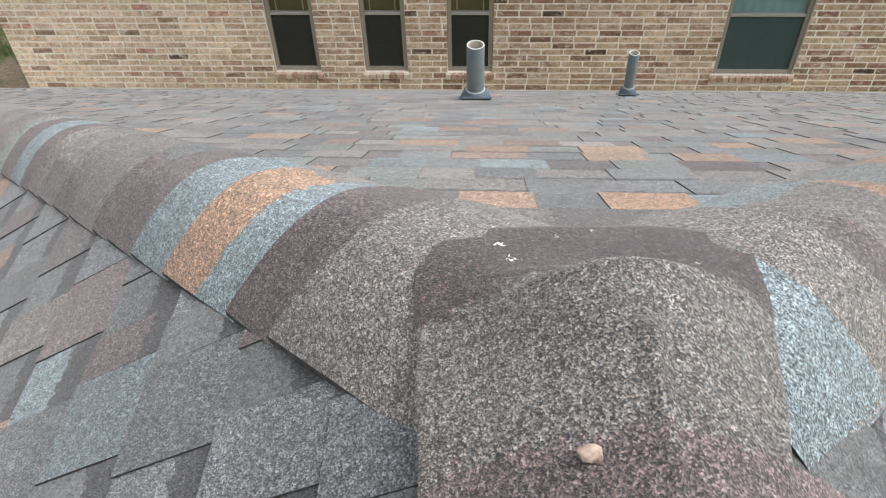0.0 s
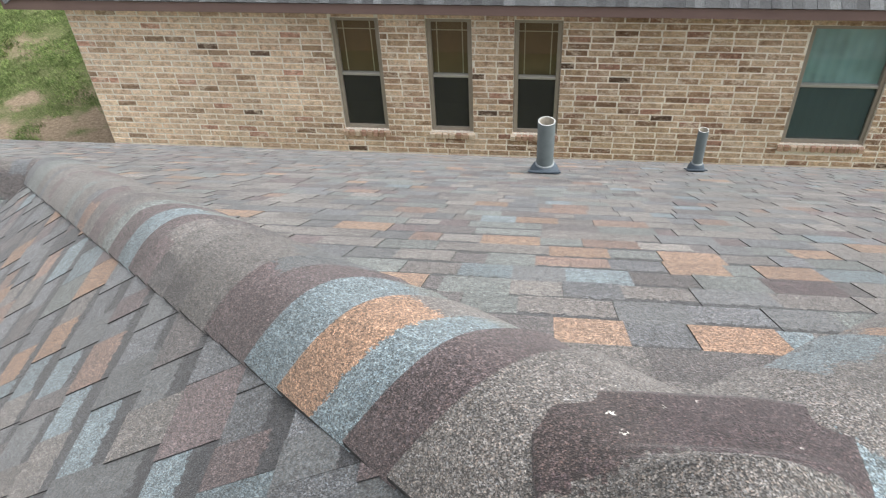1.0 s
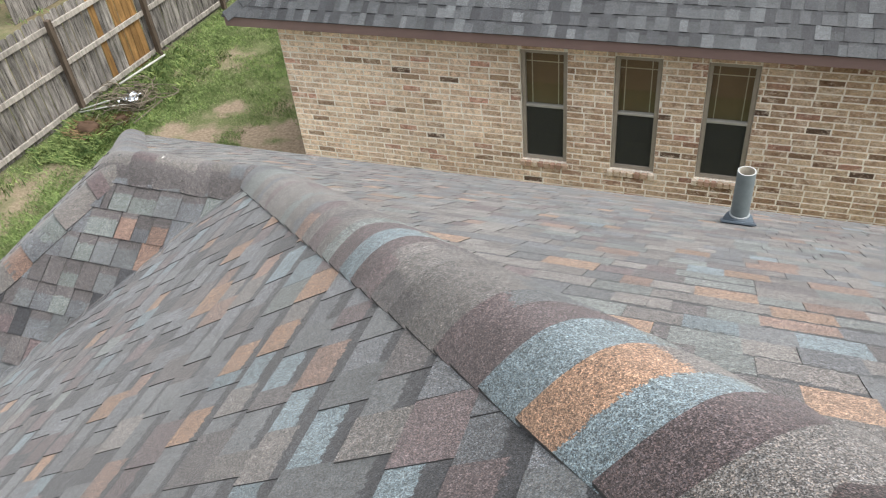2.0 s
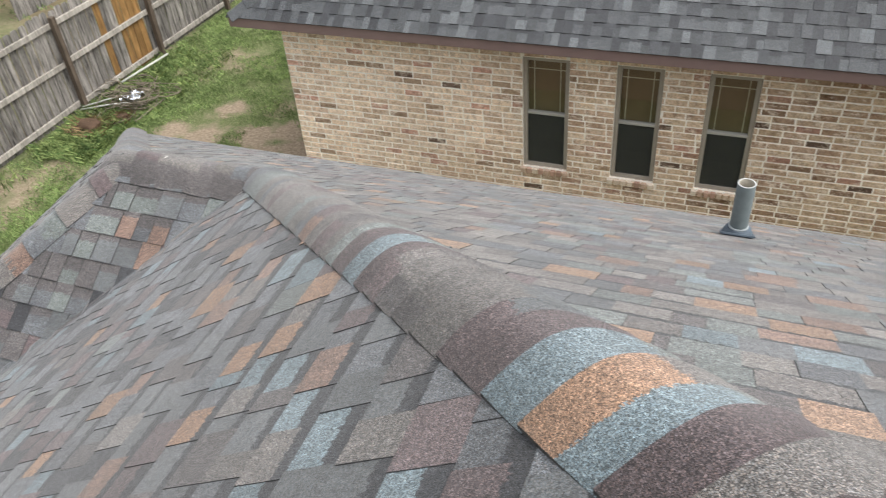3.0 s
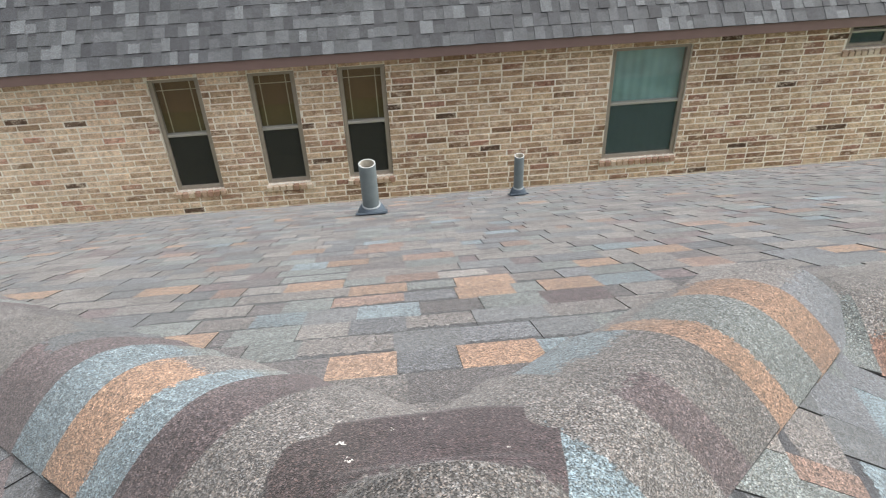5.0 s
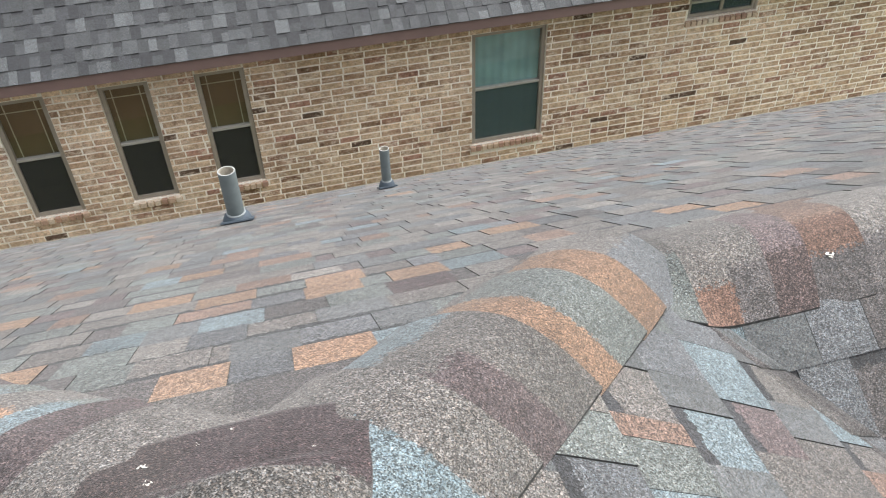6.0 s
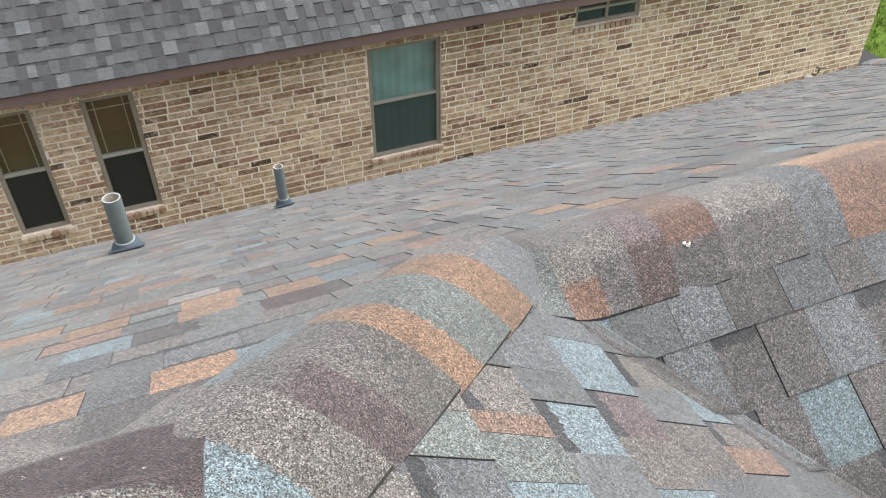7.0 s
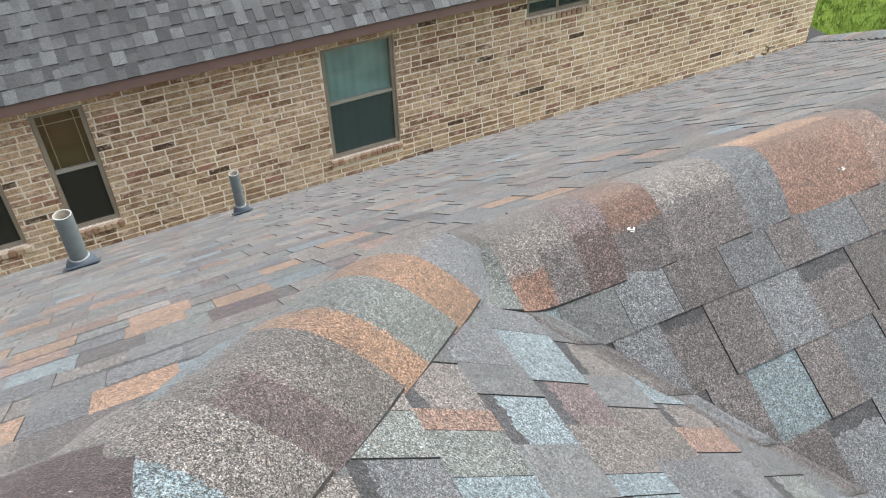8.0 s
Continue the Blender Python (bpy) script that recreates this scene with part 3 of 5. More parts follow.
class Crest:
    """A hip or ridge in the plan, with the two planes that meet on it."""

    def __init__(self, start, end, za, zb, half, puff, edge=0.005, far_side=0, flare=1.0, sweep=0.02, near_sweep=0.02, third=None, sink=0.0, rise=0.015):
        self.sink, self.rise = sink, rise
        self.third = third
        self.far_side, self.flare, self.sweep, self.near_sweep = far_side, flare, sweep, near_sweep
        self.s, self.za, self.zb, self.half, self.puff, self.edge = Vector(start), za, zb, half, puff, edge
        d = Vector(end) - self.s
        self.length, self.d = d.length, d.normalized()
        self.w = Vector((-self.d.y, self.d.x))

    def place(self, a, q):
        wide = self.half * (self.flare if q * self.far_side > 0 else 1.0)
        a -= q * q * (self.sweep * max(0.0, min(1.0, (a - 0.35) / 0.35)) if q * self.far_side > 0 else self.near_sweep * max(0.0, min(1.0, (a - 0.08) / 0.25)))
        p = self.s + a * self.d + q * wide * self.w
        return p.x, p.y

    def z(self, x, y, q):
        a, b = self.za(x, y), self.zb(x, y)
        e = self.s + self.half * self.w
        gap = abs(self.za(e.x, e.y) - self.zb(e.x, e.y))
        at_edge = 0.5 * (math.sqrt(gap * gap + ROUND * ROUND) - gap) + self.edge
        k = min(1.0, q * q)
        far = (Vector((x, y)) - Vector(APEX)).length
        puff = self.puff * min(1.0, far / 0.35)
        low = soft_min(a, b) if self.third is None else soft_min(soft_min(a, b), self.third(x, y), 0.06)
        a = (Vector((x, y)) - self.s).dot(self.d)
        return low + (ROUND / 2 + puff) * (1 - k) + at_edge * k - self.sink * (1 - k) * max(0.0, min(1.0, 1 - a / 0.3))

    def cover(self, x, y):
        """The height of the caps over a place, or nothing beside them."""
        v = Vector((x, y)) - self.s
        a, q = v.dot(self.d), v.dot(self.w) / self.half
        return self.z(x, y, q) if abs(q) <= 1 and -0.05 <= a <= self.length else None


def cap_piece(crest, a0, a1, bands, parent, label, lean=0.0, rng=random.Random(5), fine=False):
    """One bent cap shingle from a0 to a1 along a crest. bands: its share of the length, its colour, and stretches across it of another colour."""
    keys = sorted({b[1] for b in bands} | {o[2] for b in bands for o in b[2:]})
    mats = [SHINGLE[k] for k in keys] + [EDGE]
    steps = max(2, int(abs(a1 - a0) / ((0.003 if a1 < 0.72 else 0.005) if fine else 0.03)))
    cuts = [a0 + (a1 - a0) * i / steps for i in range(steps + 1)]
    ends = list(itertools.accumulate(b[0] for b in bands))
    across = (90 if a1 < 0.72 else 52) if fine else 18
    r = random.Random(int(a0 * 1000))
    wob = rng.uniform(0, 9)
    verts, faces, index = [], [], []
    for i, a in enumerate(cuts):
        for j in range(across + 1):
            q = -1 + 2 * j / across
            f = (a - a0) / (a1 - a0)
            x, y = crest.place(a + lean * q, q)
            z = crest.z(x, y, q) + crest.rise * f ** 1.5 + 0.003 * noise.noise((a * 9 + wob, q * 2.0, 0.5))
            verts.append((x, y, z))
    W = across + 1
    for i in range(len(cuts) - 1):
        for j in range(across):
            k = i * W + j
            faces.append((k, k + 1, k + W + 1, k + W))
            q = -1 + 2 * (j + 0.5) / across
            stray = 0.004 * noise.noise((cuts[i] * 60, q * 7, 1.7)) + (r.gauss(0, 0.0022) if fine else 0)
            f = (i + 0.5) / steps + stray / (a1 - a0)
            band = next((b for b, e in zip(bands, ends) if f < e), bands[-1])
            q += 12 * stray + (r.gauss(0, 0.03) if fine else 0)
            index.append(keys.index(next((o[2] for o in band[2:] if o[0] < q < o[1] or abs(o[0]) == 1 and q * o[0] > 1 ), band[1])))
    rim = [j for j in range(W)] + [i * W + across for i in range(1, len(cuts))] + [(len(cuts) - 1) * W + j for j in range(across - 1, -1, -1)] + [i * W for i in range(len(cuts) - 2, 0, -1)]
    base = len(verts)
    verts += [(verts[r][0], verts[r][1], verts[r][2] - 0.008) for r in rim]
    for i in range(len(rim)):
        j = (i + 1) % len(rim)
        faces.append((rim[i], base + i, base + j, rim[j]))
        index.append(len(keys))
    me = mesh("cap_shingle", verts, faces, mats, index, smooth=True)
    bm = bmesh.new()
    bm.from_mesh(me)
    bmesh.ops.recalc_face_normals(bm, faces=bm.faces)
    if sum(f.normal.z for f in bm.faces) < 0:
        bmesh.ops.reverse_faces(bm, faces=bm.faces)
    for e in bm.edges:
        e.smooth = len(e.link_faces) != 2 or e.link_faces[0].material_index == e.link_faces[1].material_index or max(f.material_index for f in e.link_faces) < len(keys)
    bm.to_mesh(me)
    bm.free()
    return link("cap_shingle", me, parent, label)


def z_valley_east(x, y):
    """The near slope of the east wing, turning up into the main roof."""
    return -soft_min(-z_near_east(x, y), -z_east(x, y), 0.03)


hip_west = Crest(APEX, JW, z_far, z_west, 0.122, 0.030, far_side=-1, flare=1.4, sweep=0.075, near_sweep=-0.024, third=z_east)
hip_east = Crest(APEX, JE, z_east, z_far, 0.122, 0.030, far_side=1, flare=1.4, sweep=0.015, near_sweep=-0.024, third=z_west)
ridge_west = Crest(JW, (X_WEST_END, Y_WEST), z_near_west, z_far, 0.15, 0.014, third=z_end_west)
ridge_east = Crest(JE, (X_EAST_END, Y_EAST), z_far, z_valley_east, 0.15, -0.018, edge=0.002, sink=0.008, rise=0.006)
hip_west_near = Crest((X_WEST_END, Y_WEST), (XW_NEAR, YW_EAVE), z_near_west, z_end_west, 0.125, 0.02, third=z_far)
hip_west_far = Crest((X_WEST_END, Y_WEST), (XW, EAVE_Y), z_end_west, z_far, 0.14, 0.02, third=z_near_west)
hip_east_far = Crest((X_EAST_END, Y_EAST), (XE, EAVE_Y), z_far, z_end_east, 0.14, 0.02)
ridge_main = Crest((APEX[0], APEX[1] + 0.02), (APEX[0], SOUTH), z_east, z_west, 0.14, 0.02)
CRESTS = (hip_west, hip_east, ridge_main)


def cap_row(name, crest, runs, label, fine=0.0):
    """runs: where each cap ends along the crest, with the colours of its bands, uphill first."""
    row = thing(name, (0, 0, 0), label, "roof")
    row.parent = roof
    del row["category"]
    a = runs[0]
    for end, *bands in runs[1:]:
        total = sum(b[0] for b in bands)
        cap_piece(crest, a - 0.012, end, [(b[0] / total, *b[1:]) for b in bands], row, "", fine=end < fine)
        a = end
    return row


# w and t at the far edge of blue and orange paint a glancing sheen
cap_row("west_hip_caps", hip_west, [0.05, (0.295, (2, "w")), (0.385, (1, "m")), (0.57, (1, "b", (-1, -0.75, "t")), (1, "o", (-1, -0.45, "w"))), (0.69, (1, "b", (-1, -0.75, "t"))), (0.80, (1, "m")), (0.875, (1, "m", (-1, -0.1, "s"))),
        (1.02, (1, "w", (-1, -0.55, "s"))), (1.13, (1, "w", (0.6, 1, "k"))), (1.25, (1, "w", (0.5, 1, "k"), (-1, -0.6, "k"))), (1.34, (1, "w", (0.3, 1, "m"), (-1, -0.4, "k"))), (1.42, (1, "m")), (1.53, (1, "b", (-1, -0.6, "t"))), (1.64, (1, "m")), (1.72, (1, "t")), (1.80, (1, "w")), (1.90, (1, "k", (0.2, 1, "m"))), (2.0, (1, "w")), (2.1, (1, "m", (0.4, 1, "r"), (-1, -0.3, "w"))), (2.3, (1, "g"), (1, "w")),
        (2.5, (1, "t"), (1, "w")), (2.7, (1, "w", (-1, -0.3, "m"))), (2.9, (1, "m"), (1, "w")), (3.1, (1, "g"), (0.6, "w")), (3.3, (1, "t")), (3.56, (1, "t"), (1, "g"))],
        "banded caps of blue, orange and maroon on the west hip", fine=2.0)
# w at the far edge of orange and grey-green: painted sheen as well
cap_row("east_hip_caps", hip_east, [0.05, (0.27, (1.6, "b", (0.15, 1, "w"), (-1, -0.97, "w")), (1, "w")), (0.465, (1, "m", (0.6, 1, "b"), (0.1, 0.6, "w")), (1.15, "w", (0.5, 1, "b"))), (0.69, (1, "o", (0.85, 1, "w")), (1.25, "t", (0.8, 1, "w"))), (0.82, (1, "o", (0.75, 1, "w"))), (0.99, (1, "w", (-1, 0.0, "g")))],
        "banded caps of orange, grey and maroon on the east hip", fine=2.0)
# k on the south half of each cap paints in that flank's shade
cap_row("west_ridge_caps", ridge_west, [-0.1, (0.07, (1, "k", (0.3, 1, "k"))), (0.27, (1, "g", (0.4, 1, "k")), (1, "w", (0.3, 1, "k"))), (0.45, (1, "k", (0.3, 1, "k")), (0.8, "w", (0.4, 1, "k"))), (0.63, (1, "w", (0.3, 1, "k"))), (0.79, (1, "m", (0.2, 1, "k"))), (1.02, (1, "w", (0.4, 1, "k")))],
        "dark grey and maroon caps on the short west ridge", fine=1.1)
# besides real bands, the darker near-side stretches paint in the south flank's shade
cap_row("east_ridge_caps", ridge_east, [-0.015, (0.12, (1, "w", (-1, 0.0, "t"))), (0.285, (1, "w", (-1, -0.55, "u")), (0.8, "w", (-1, -0.35, "k"))), (0.375, (1, "m", (-1, -0.3, "n"))), (0.50, (1, "u", (-1, -0.45, "k"), (0.1, 1, "r"))), (0.70, (1, "w", (-1, -0.3, "k"))), (0.81, (1, "g")),
        (1.08, (1, "u", (0.3, 1, "o"))), (1.28, (1, "r"), (1, "k")), (1.5, (1, "m")), (1.72, (1, "g"), (1, "t")), (1.94, (1, "k")), (2.3, (1, "m"), (1, "r"))],
        "orange, brown and slate caps on the east ridge", fine=1.3)
cap_row("near_west_hip_caps", hip_west_near, [0.05, (0.22, (1, "w"), (1, "m")), (0.44, (1, "w")), (0.66, (1, "t"), (1, "g")), (0.88, (1, "r"), (1, "w")), (1.1, (1, "r")), (1.32, (1, "w")),
        (1.54, (1, "g")), (1.76, (1, "m")), (1.98, (1, "w")), (2.2, (1, "r")), (2.42, (1, "g")), (2.64, (1, "w")), (2.86, (1, "g")), (3.07, (1, "w"))], "taupe and orange caps on the near west hip")
cap_row("far_west_hip_caps", hip_west_far, [0.05] + [(0.22 * (i + 1), (1, "gwsmg"[i % 5])) for i in range(14)], "grey caps on the far west hip")
cap_row("far_east_hip_caps", hip_east_far, [-0.02] + [(0.22 * (i + 1), (1, "gwsmob"[i % 6])) for i in range(26)], "grey caps on the far east hip")
cap_row("main_ridge_caps", ridge_main, [0.1] + [(0.1 + 0.24 * (i + 1), (1, "mwgw"[i % 4])) for i in range(19)], "maroon and taupe caps on the main ridge")


def valley_row(name, start, end, lower, upper, inner, outer, turn, first, step, tuck, reach, shear, label):
    """Shingles of one slope carried in a bend across a valley and cut off on the other slope; inner and outer name their colours, course by course."""
    row = thing(name, (0, 0, 0), label, "roof")
    row.parent = roof
    del row["category"]
    p0 = Vector(start)
    d = (Vector(end) - p0).normalized()
    w = turn * Vector((-d.y, d.x))
    r = random.Random(41)
    length = (Vector(end) - p0).length
    a, count = first, 0
    while a < length - 0.2:
        wide = min(abs(reach) * r.uniform(0.92, 1.08), 0.21 * a) * (1 if reach > 0 else -1)
        bm = bmesh.new()
        grid = []
        for i in range(7):
            line = []
            for j in range(15):
                across = tuck + (wide - tuck) * j / 14
                p = p0 + (a + step * i / 6 + shear * across) * d + across * w
                lo, up = lower(p.x, p.y), upper(p.x, p.y)
                line.append(bm.verts.new((p.x, p.y, -soft_min(-lo, -up, 0.02) - 0.006 + 0.007 * min(1.0, j / 4) - 0.004 * max(0.0, (j - 10) / 4) - 0.003 * (1 - i / 6))))
            grid.append(line)
        for i in range(6):
            for j in range(14):
                face = bm.faces.new((grid[i][j], grid[i][j + 1], grid[i + 1][j + 1], grid[i + 1][j]))
                face.smooth, face.material_index = True, int(j > 8)
        bm.normal_update()
        if sum(f.normal.z for f in bm.faces) < 0:
            bmesh.ops.reverse_faces(bm, faces=bm.faces[:])
        made = bmesh.ops.extrude_face_region(bm, geom=bm.faces[:])
        for v in [g for g in made["geom"] if isinstance(g, bmesh.types.BMVert)]:
            v.co.z += 0.003
        bmesh.ops.recalc_face_normals(bm, faces=bm.faces[:])
        piece = part("valley_shingle", bm, SHINGLE[inner[count % len(inner)]], row)
        piece.data.materials.append(SHINGLE[outer[count % len(outer)]])
        a, count = a + step, count + 1


valley_row("east_valley_shingles", JE, (EAST_EAVE, YE_EAVE), z_east, z_near_east, "skgkgs", "kwkswk", 1, 0.147, 0.1793, 0.02, -0.043, 1, "grey shingles woven across the east valley")
valley_row("west_valley_shingles", JW, (WEST_EAVE, YW_EAVE), z_west, z_near_west, "sgwgdks", "gwgdkss", -1, 0.22, 0.1702, -0.045, 0.032, -1, "grey shingles woven across the west valley")


def under(x, y):
    return max([h for h in (c.cover(x, y) for c in CRESTS) if h is not None] + [min(z_far(x, y), z_west(x, y), z_east(x, y)) + 0.011])


def drape(x, y, r=0.03):
    n = 0
    total = 0.0
    for i in (-1, -0.5, 0, 0.5, 1):
        for j in (-1, -0.5, 0, 0.5, 1):
            p, q = x + i * r, y + j * r
            dome = soft_min(soft_min(z_west(p, q), z_east(p, q)), z_far(p, q)) + 0.055
            total += max(dome, under(p, q) + 0.003)
            n += 1
    return total / n


def draped_cap(x0, x1, y0, y1, bands, parent, label, lift, blot=None, narrow=(0.0, 0.0)):
    """A flat cap shingle bent over the peak, its front edge at y1."""
    keys = sorted({c for _, c in bands} | ({blot[4]} if blot else set()))
    mats = [SHINGLE[k] for k in keys] + [SHINGLE["n"]]
    nx, ny = 56, 80
    r = random.Random(9)
    verts, faces, index = [], [], []
    for j in range(ny + 1):
        for i in range(nx + 1):
            p, q = i / nx, j / ny
            cx = 2 * p - 1
            left, right = x0 + narrow[0] * (1 - q), x1 - narrow[1] * (1 - q)
            x = left + (right - left) * p + 0.006 * noise.noise((q * 5, 3.1, p))
            y = y0 + (y1 - 0.018 * cx ** 8 - y0) * q
            verts.append((x, y, max(drape(x, y), under(x, y)) + lift + 0.003 * noise.noise((x * 14, y * 14, 2.0))))
    W = nx + 1
    for j in range(ny):
        far = 1 - (j + 0.5) / ny
        for i in range(nx):
            bend = far - 0.05 * max(0.0, 1 - 1.6 * far) * math.cos((i + 0.5) / nx * 2 * math.pi)
            bend += r.gauss(0, 0.008) + 0.02 * noise.noise((i * 0.2, j * 0.2, 4.4))
            c = next((c for edge, c in bands if bend < edge), bands[-1][1])
            if blot and math.hypot((i / nx - blot[0]) / blot[2], (1 - j / ny - blot[1]) / blot[3]) + r.gauss(0, 0.12) + 0.2 * noise.noise((i * 0.12, j * 0.12, 8.1)) < 1:
                c = blot[4]
            k = j * W + i
            faces.append((k, k + 1, k + W + 1, k + W))
            index.append(keys.index(c))
    rim = list(range(W)) + [j * W + nx for j in range(1, ny + 1)] + [ny * W + i for i in range(nx - 1, -1, -1)] + [j * W for j in range(ny - 1, 0, -1)]
    base = len(verts)
    verts += [(verts[r][0], verts[r][1], verts[r][2] - 0.010) for r in rim]
    for i in range(len(rim)):
        j = (i + 1) % len(rim)
        faces.append((rim[i], base + i, base + j, rim[j]))
        index.append(len(keys))
    me = mesh("cap_shingle", verts, faces, mats, index)
    me.polygons.foreach_set("use_smooth", [i < len(keys) for i in index])
    return link("cap_shingle", me, parent, label)


peak = thing("peak_caps", (0, 0, 0), "caps bent over the peak", "roof")
peak.parent = roof
del peak["category"]
draped_cap(-0.108, 0.187, 0.52, 0.947, [(0.265, "e"), (0.62, "w"), (1.0, "m")], peak, "granular maroon and taupe cap bent over the peak", 0.007, (0.17, 0.13, 0.24, 0.16, "n"), (0.040, 0.078))
draped_cap(-0.10, 0.17, 0.10, 0.545, [(0.4, "w"), (1.0, "g")], peak, "taupe cap under the uppermost one", 0.012)


def speck(x, y, z, size, material, label, seed, count=7, spread=0.9):
    """A small splash: a few flat flakes close together."""
    r = random.Random(seed)
    bm = bmesh.new()
    for k in range(count):
        f = size * r.uniform(0.2, 0.75)
        at = Matrix.Translation((x + r.gauss(0, size * spread), y + r.gauss(0, size * spread * 0.8), z))
        made = bmesh.ops.create_icosphere(bm, subdivisions=1, radius=f, matrix=at @ Matrix.Rotation(r.uniform(0, 3), 4, "Z") @ Matrix.Diagonal((1.4, 0.5, 0.2, 1)))
        for v in made["verts"]:
            v.co += Vector((r.uniform(-1, 1), r.uniform(-1, 1), r.uniform(-0.3, 0.3))) * f * 0.3
    return tagged(part("speck", bm, material, None), label, "speck")


speck(-0.03, 0.905, drape(-0.03, 0.905) + 0.008, 0.0026, WHITE, "white paint speck on the granules of the peak", 1)
speck(-0.022, 0.872, drape(-0.022, 0.872) + 0.008, 0.0022, WHITE, "white paint speck on the granules of the peak", 2)
speck(0.079, 0.783, drape(0.079, 0.783) + 0.007, 0.0018, CHALK, "chalky scuff on the granules of the peak", 3, 34, 2.6)
speck(-0.071, 0.7, z_west(-0.071, 0.7) + 0.014, 0.0022, CHALK, "chalky spot on the shingle beside the peak cap", 4, 16, 1.2)
pebble_bm = bmesh.new()
bmesh.ops.create_icosphere(pebble_bm, subdivisions=3, radius=0.006, matrix=Matrix.Translation((0.018, 0.668, drape(0.018, 0.668) + 0.010)) @ Matrix.Diagonal((1.25, 0.8, 0.7, 1)))
for v in pebble_bm.verts:
    v.co += 0.0035 * noise.noise_vector(v.co * 160) + 0.0015 * noise.noise_vector(v.co * 420)
tagged(part("pebble", pebble_bm, SPECK, None, "", True), "cream lump of caulk on the peak cap", "pebble")
for k, (x, y) in enumerate(((0.05, 0.931), (0.017, 0.918), (-0.022, 0.957), (0.123, 0.868))):
    speck(x, y, drape(x, y) + 0.0075, 0.001, WHITE, "tiny pale flake on the peak cap", 20 + k)
speck(1.134, 1.339, 5.087, 0.006, WHITE, "white bird dropping on the east ridge cap", 5)
speck(1.699, 1.312, 5.0715, 0.005, WHITE, "white bird dropping on the orange ridge cap", 6)
speck(-3.05, 3.26, Z_WEST + 0.028, 0.009, WHITE, "white bird dropping on the west ridge cap", 7)


# ------------------------------------------------------------ vent pipes
def vent(x, y, radius, height, label):
    z = z_far(x, y) + 0.006
    top = thing("vent_pipe", (x, y, z), label, "vent pipe", "vent pipes near the eave")
    flange = bmesh.new()
    hw = radius * 1.9
    n = Vector((0, S, 1)).normalized()
    ring = []
    for k in range(4):
        sx, sy = ((-1, -1), (1, -1), (1, 1), (-1, 1))[k]
        ring.append(Vector((x + sx * hw, y + sy * hw, z_far(x, y + sy * hw) + 0.012)))
    lower = [flange.verts.new(p) for p in ring]
    upper = [flange.verts.new(p + 0.008 * n) for p in ring]
    for k in range(4):
        flange.faces.new((lower[k], lower[(k + 1) % 4], upper[(k + 1) % 4], upper[k]))
    flange.faces.new(upper)
    flange.normal_update()
    part("flange", flange, BOOT, top, "blue-grey flashing plate on the shingles")
    part("boot", lathe([(radius * 1.75, -0.03), (radius * 1.7, 0.02), (radius * 1.45, 0.045), (radius * 1.2, 0.058), (radius * 1.13, 0.062), (radius, 0.062)], (x, y, z)), BOOT, top, "sloping rubber boot round the pipe", True)
    part("collar", lathe([(radius, 0.062), (radius * 1.12, 0.063), (radius * 1.13, 0.067), (radius * 1.06, 0.071), (radius, 0.071)], (x, y, z)), SEAL, top, "pale ring of sealant", True)
    part("pipe", lathe([(radius, 0.0), (radius, height), (radius * 0.99, height + 0.002)], (x, y, z)), PVC, top, "", True)
    part("rim", lathe([(radius * 0.99, height + 0.002), (radius * 0.84, height + 0.002)], (x, y, z)), PVC_RIM, top, "pale cut rim")
    part("bore", lathe([(radius * 0.84, height + 0.002), (radius * 0.84, 0.02), (0.001, 0.02)], (x, y, z)), PIPE_INSIDE, top, "open hollow end")


vent(-0.09, 3.99, 0.046, 0.33, "thick grey plastic vent pipe in a rubber boot")
vent(0.838, 4.56, 0.031, 0.30, "thin grey plastic vent pipe in a rubber boot")

# ------------------------------------------------------------ eaves and plain walls of our house
OUTLINE = [(XW, EAVE_Y), (XE, EAVE_Y), (XE, YE_EAVE), (EAST_EAVE, YE_EAVE), (EAST_EAVE, SOUTH), (WEST_EAVE, SOUTH), (WEST_EAVE, YW_EAVE), (XW_NEAR, YW_EAVE)]


def ring_wall(name, outline, inset, z0, z1, thick, material, label):
    """A closed wall along an outline that turns clockwise."""
    n = len(outline)
    bm = bmesh.new()

    def moved(d):
        out = []
        for i in range(n):
            p, a, b = Vector(outline[i]), Vector(outline[i - 1]), Vector(outline[(i + 1) % n])
            da, db = (p - a).normalized(), (b - p).normalized()
            na, nb = Vector((da.y, -da.x)), Vector((db.y, -db.x))
            out.append(p + d * (na + nb))
        return out

    outer, inner = moved(inset), moved(inset + thick)
    rings = [[bm.verts.new((p.x, p.y, z)) for p in loop] for loop, z in ((outer, z0), (outer, z1), (inner, z1), (inner, z0))]
    for a, b in zip(rings, rings[1:] + rings[:1]):
        for i in range(n):
            j = (i + 1) % n
            bm.faces.new((a[i], a[j], b[j], b[i]))
    bmesh.ops.recalc_face_normals(bm, faces=bm.faces)
    return tagged(part(name, bm, material, None, label), kind="structure")


ring_wall("fascia", OUTLINE, 0.02, EAVE_Z - 0.17, EAVE_Z - 0.012, 0.025, FASCIA, "brown painted fascia board under the shingles")
ring_wall("soffit", OUTLINE, 0.045, EAVE_Z - 0.17, EAVE_Z - 0.155, 0.36, FASCIA, "brown painted soffit")
ring_wall("wall_own_house", OUTLINE, 0.40, GROUND_Z, EAVE_Z - 0.155, 0.15, SIDING, "plain wall under the eaves")
gable = bmesh.new()
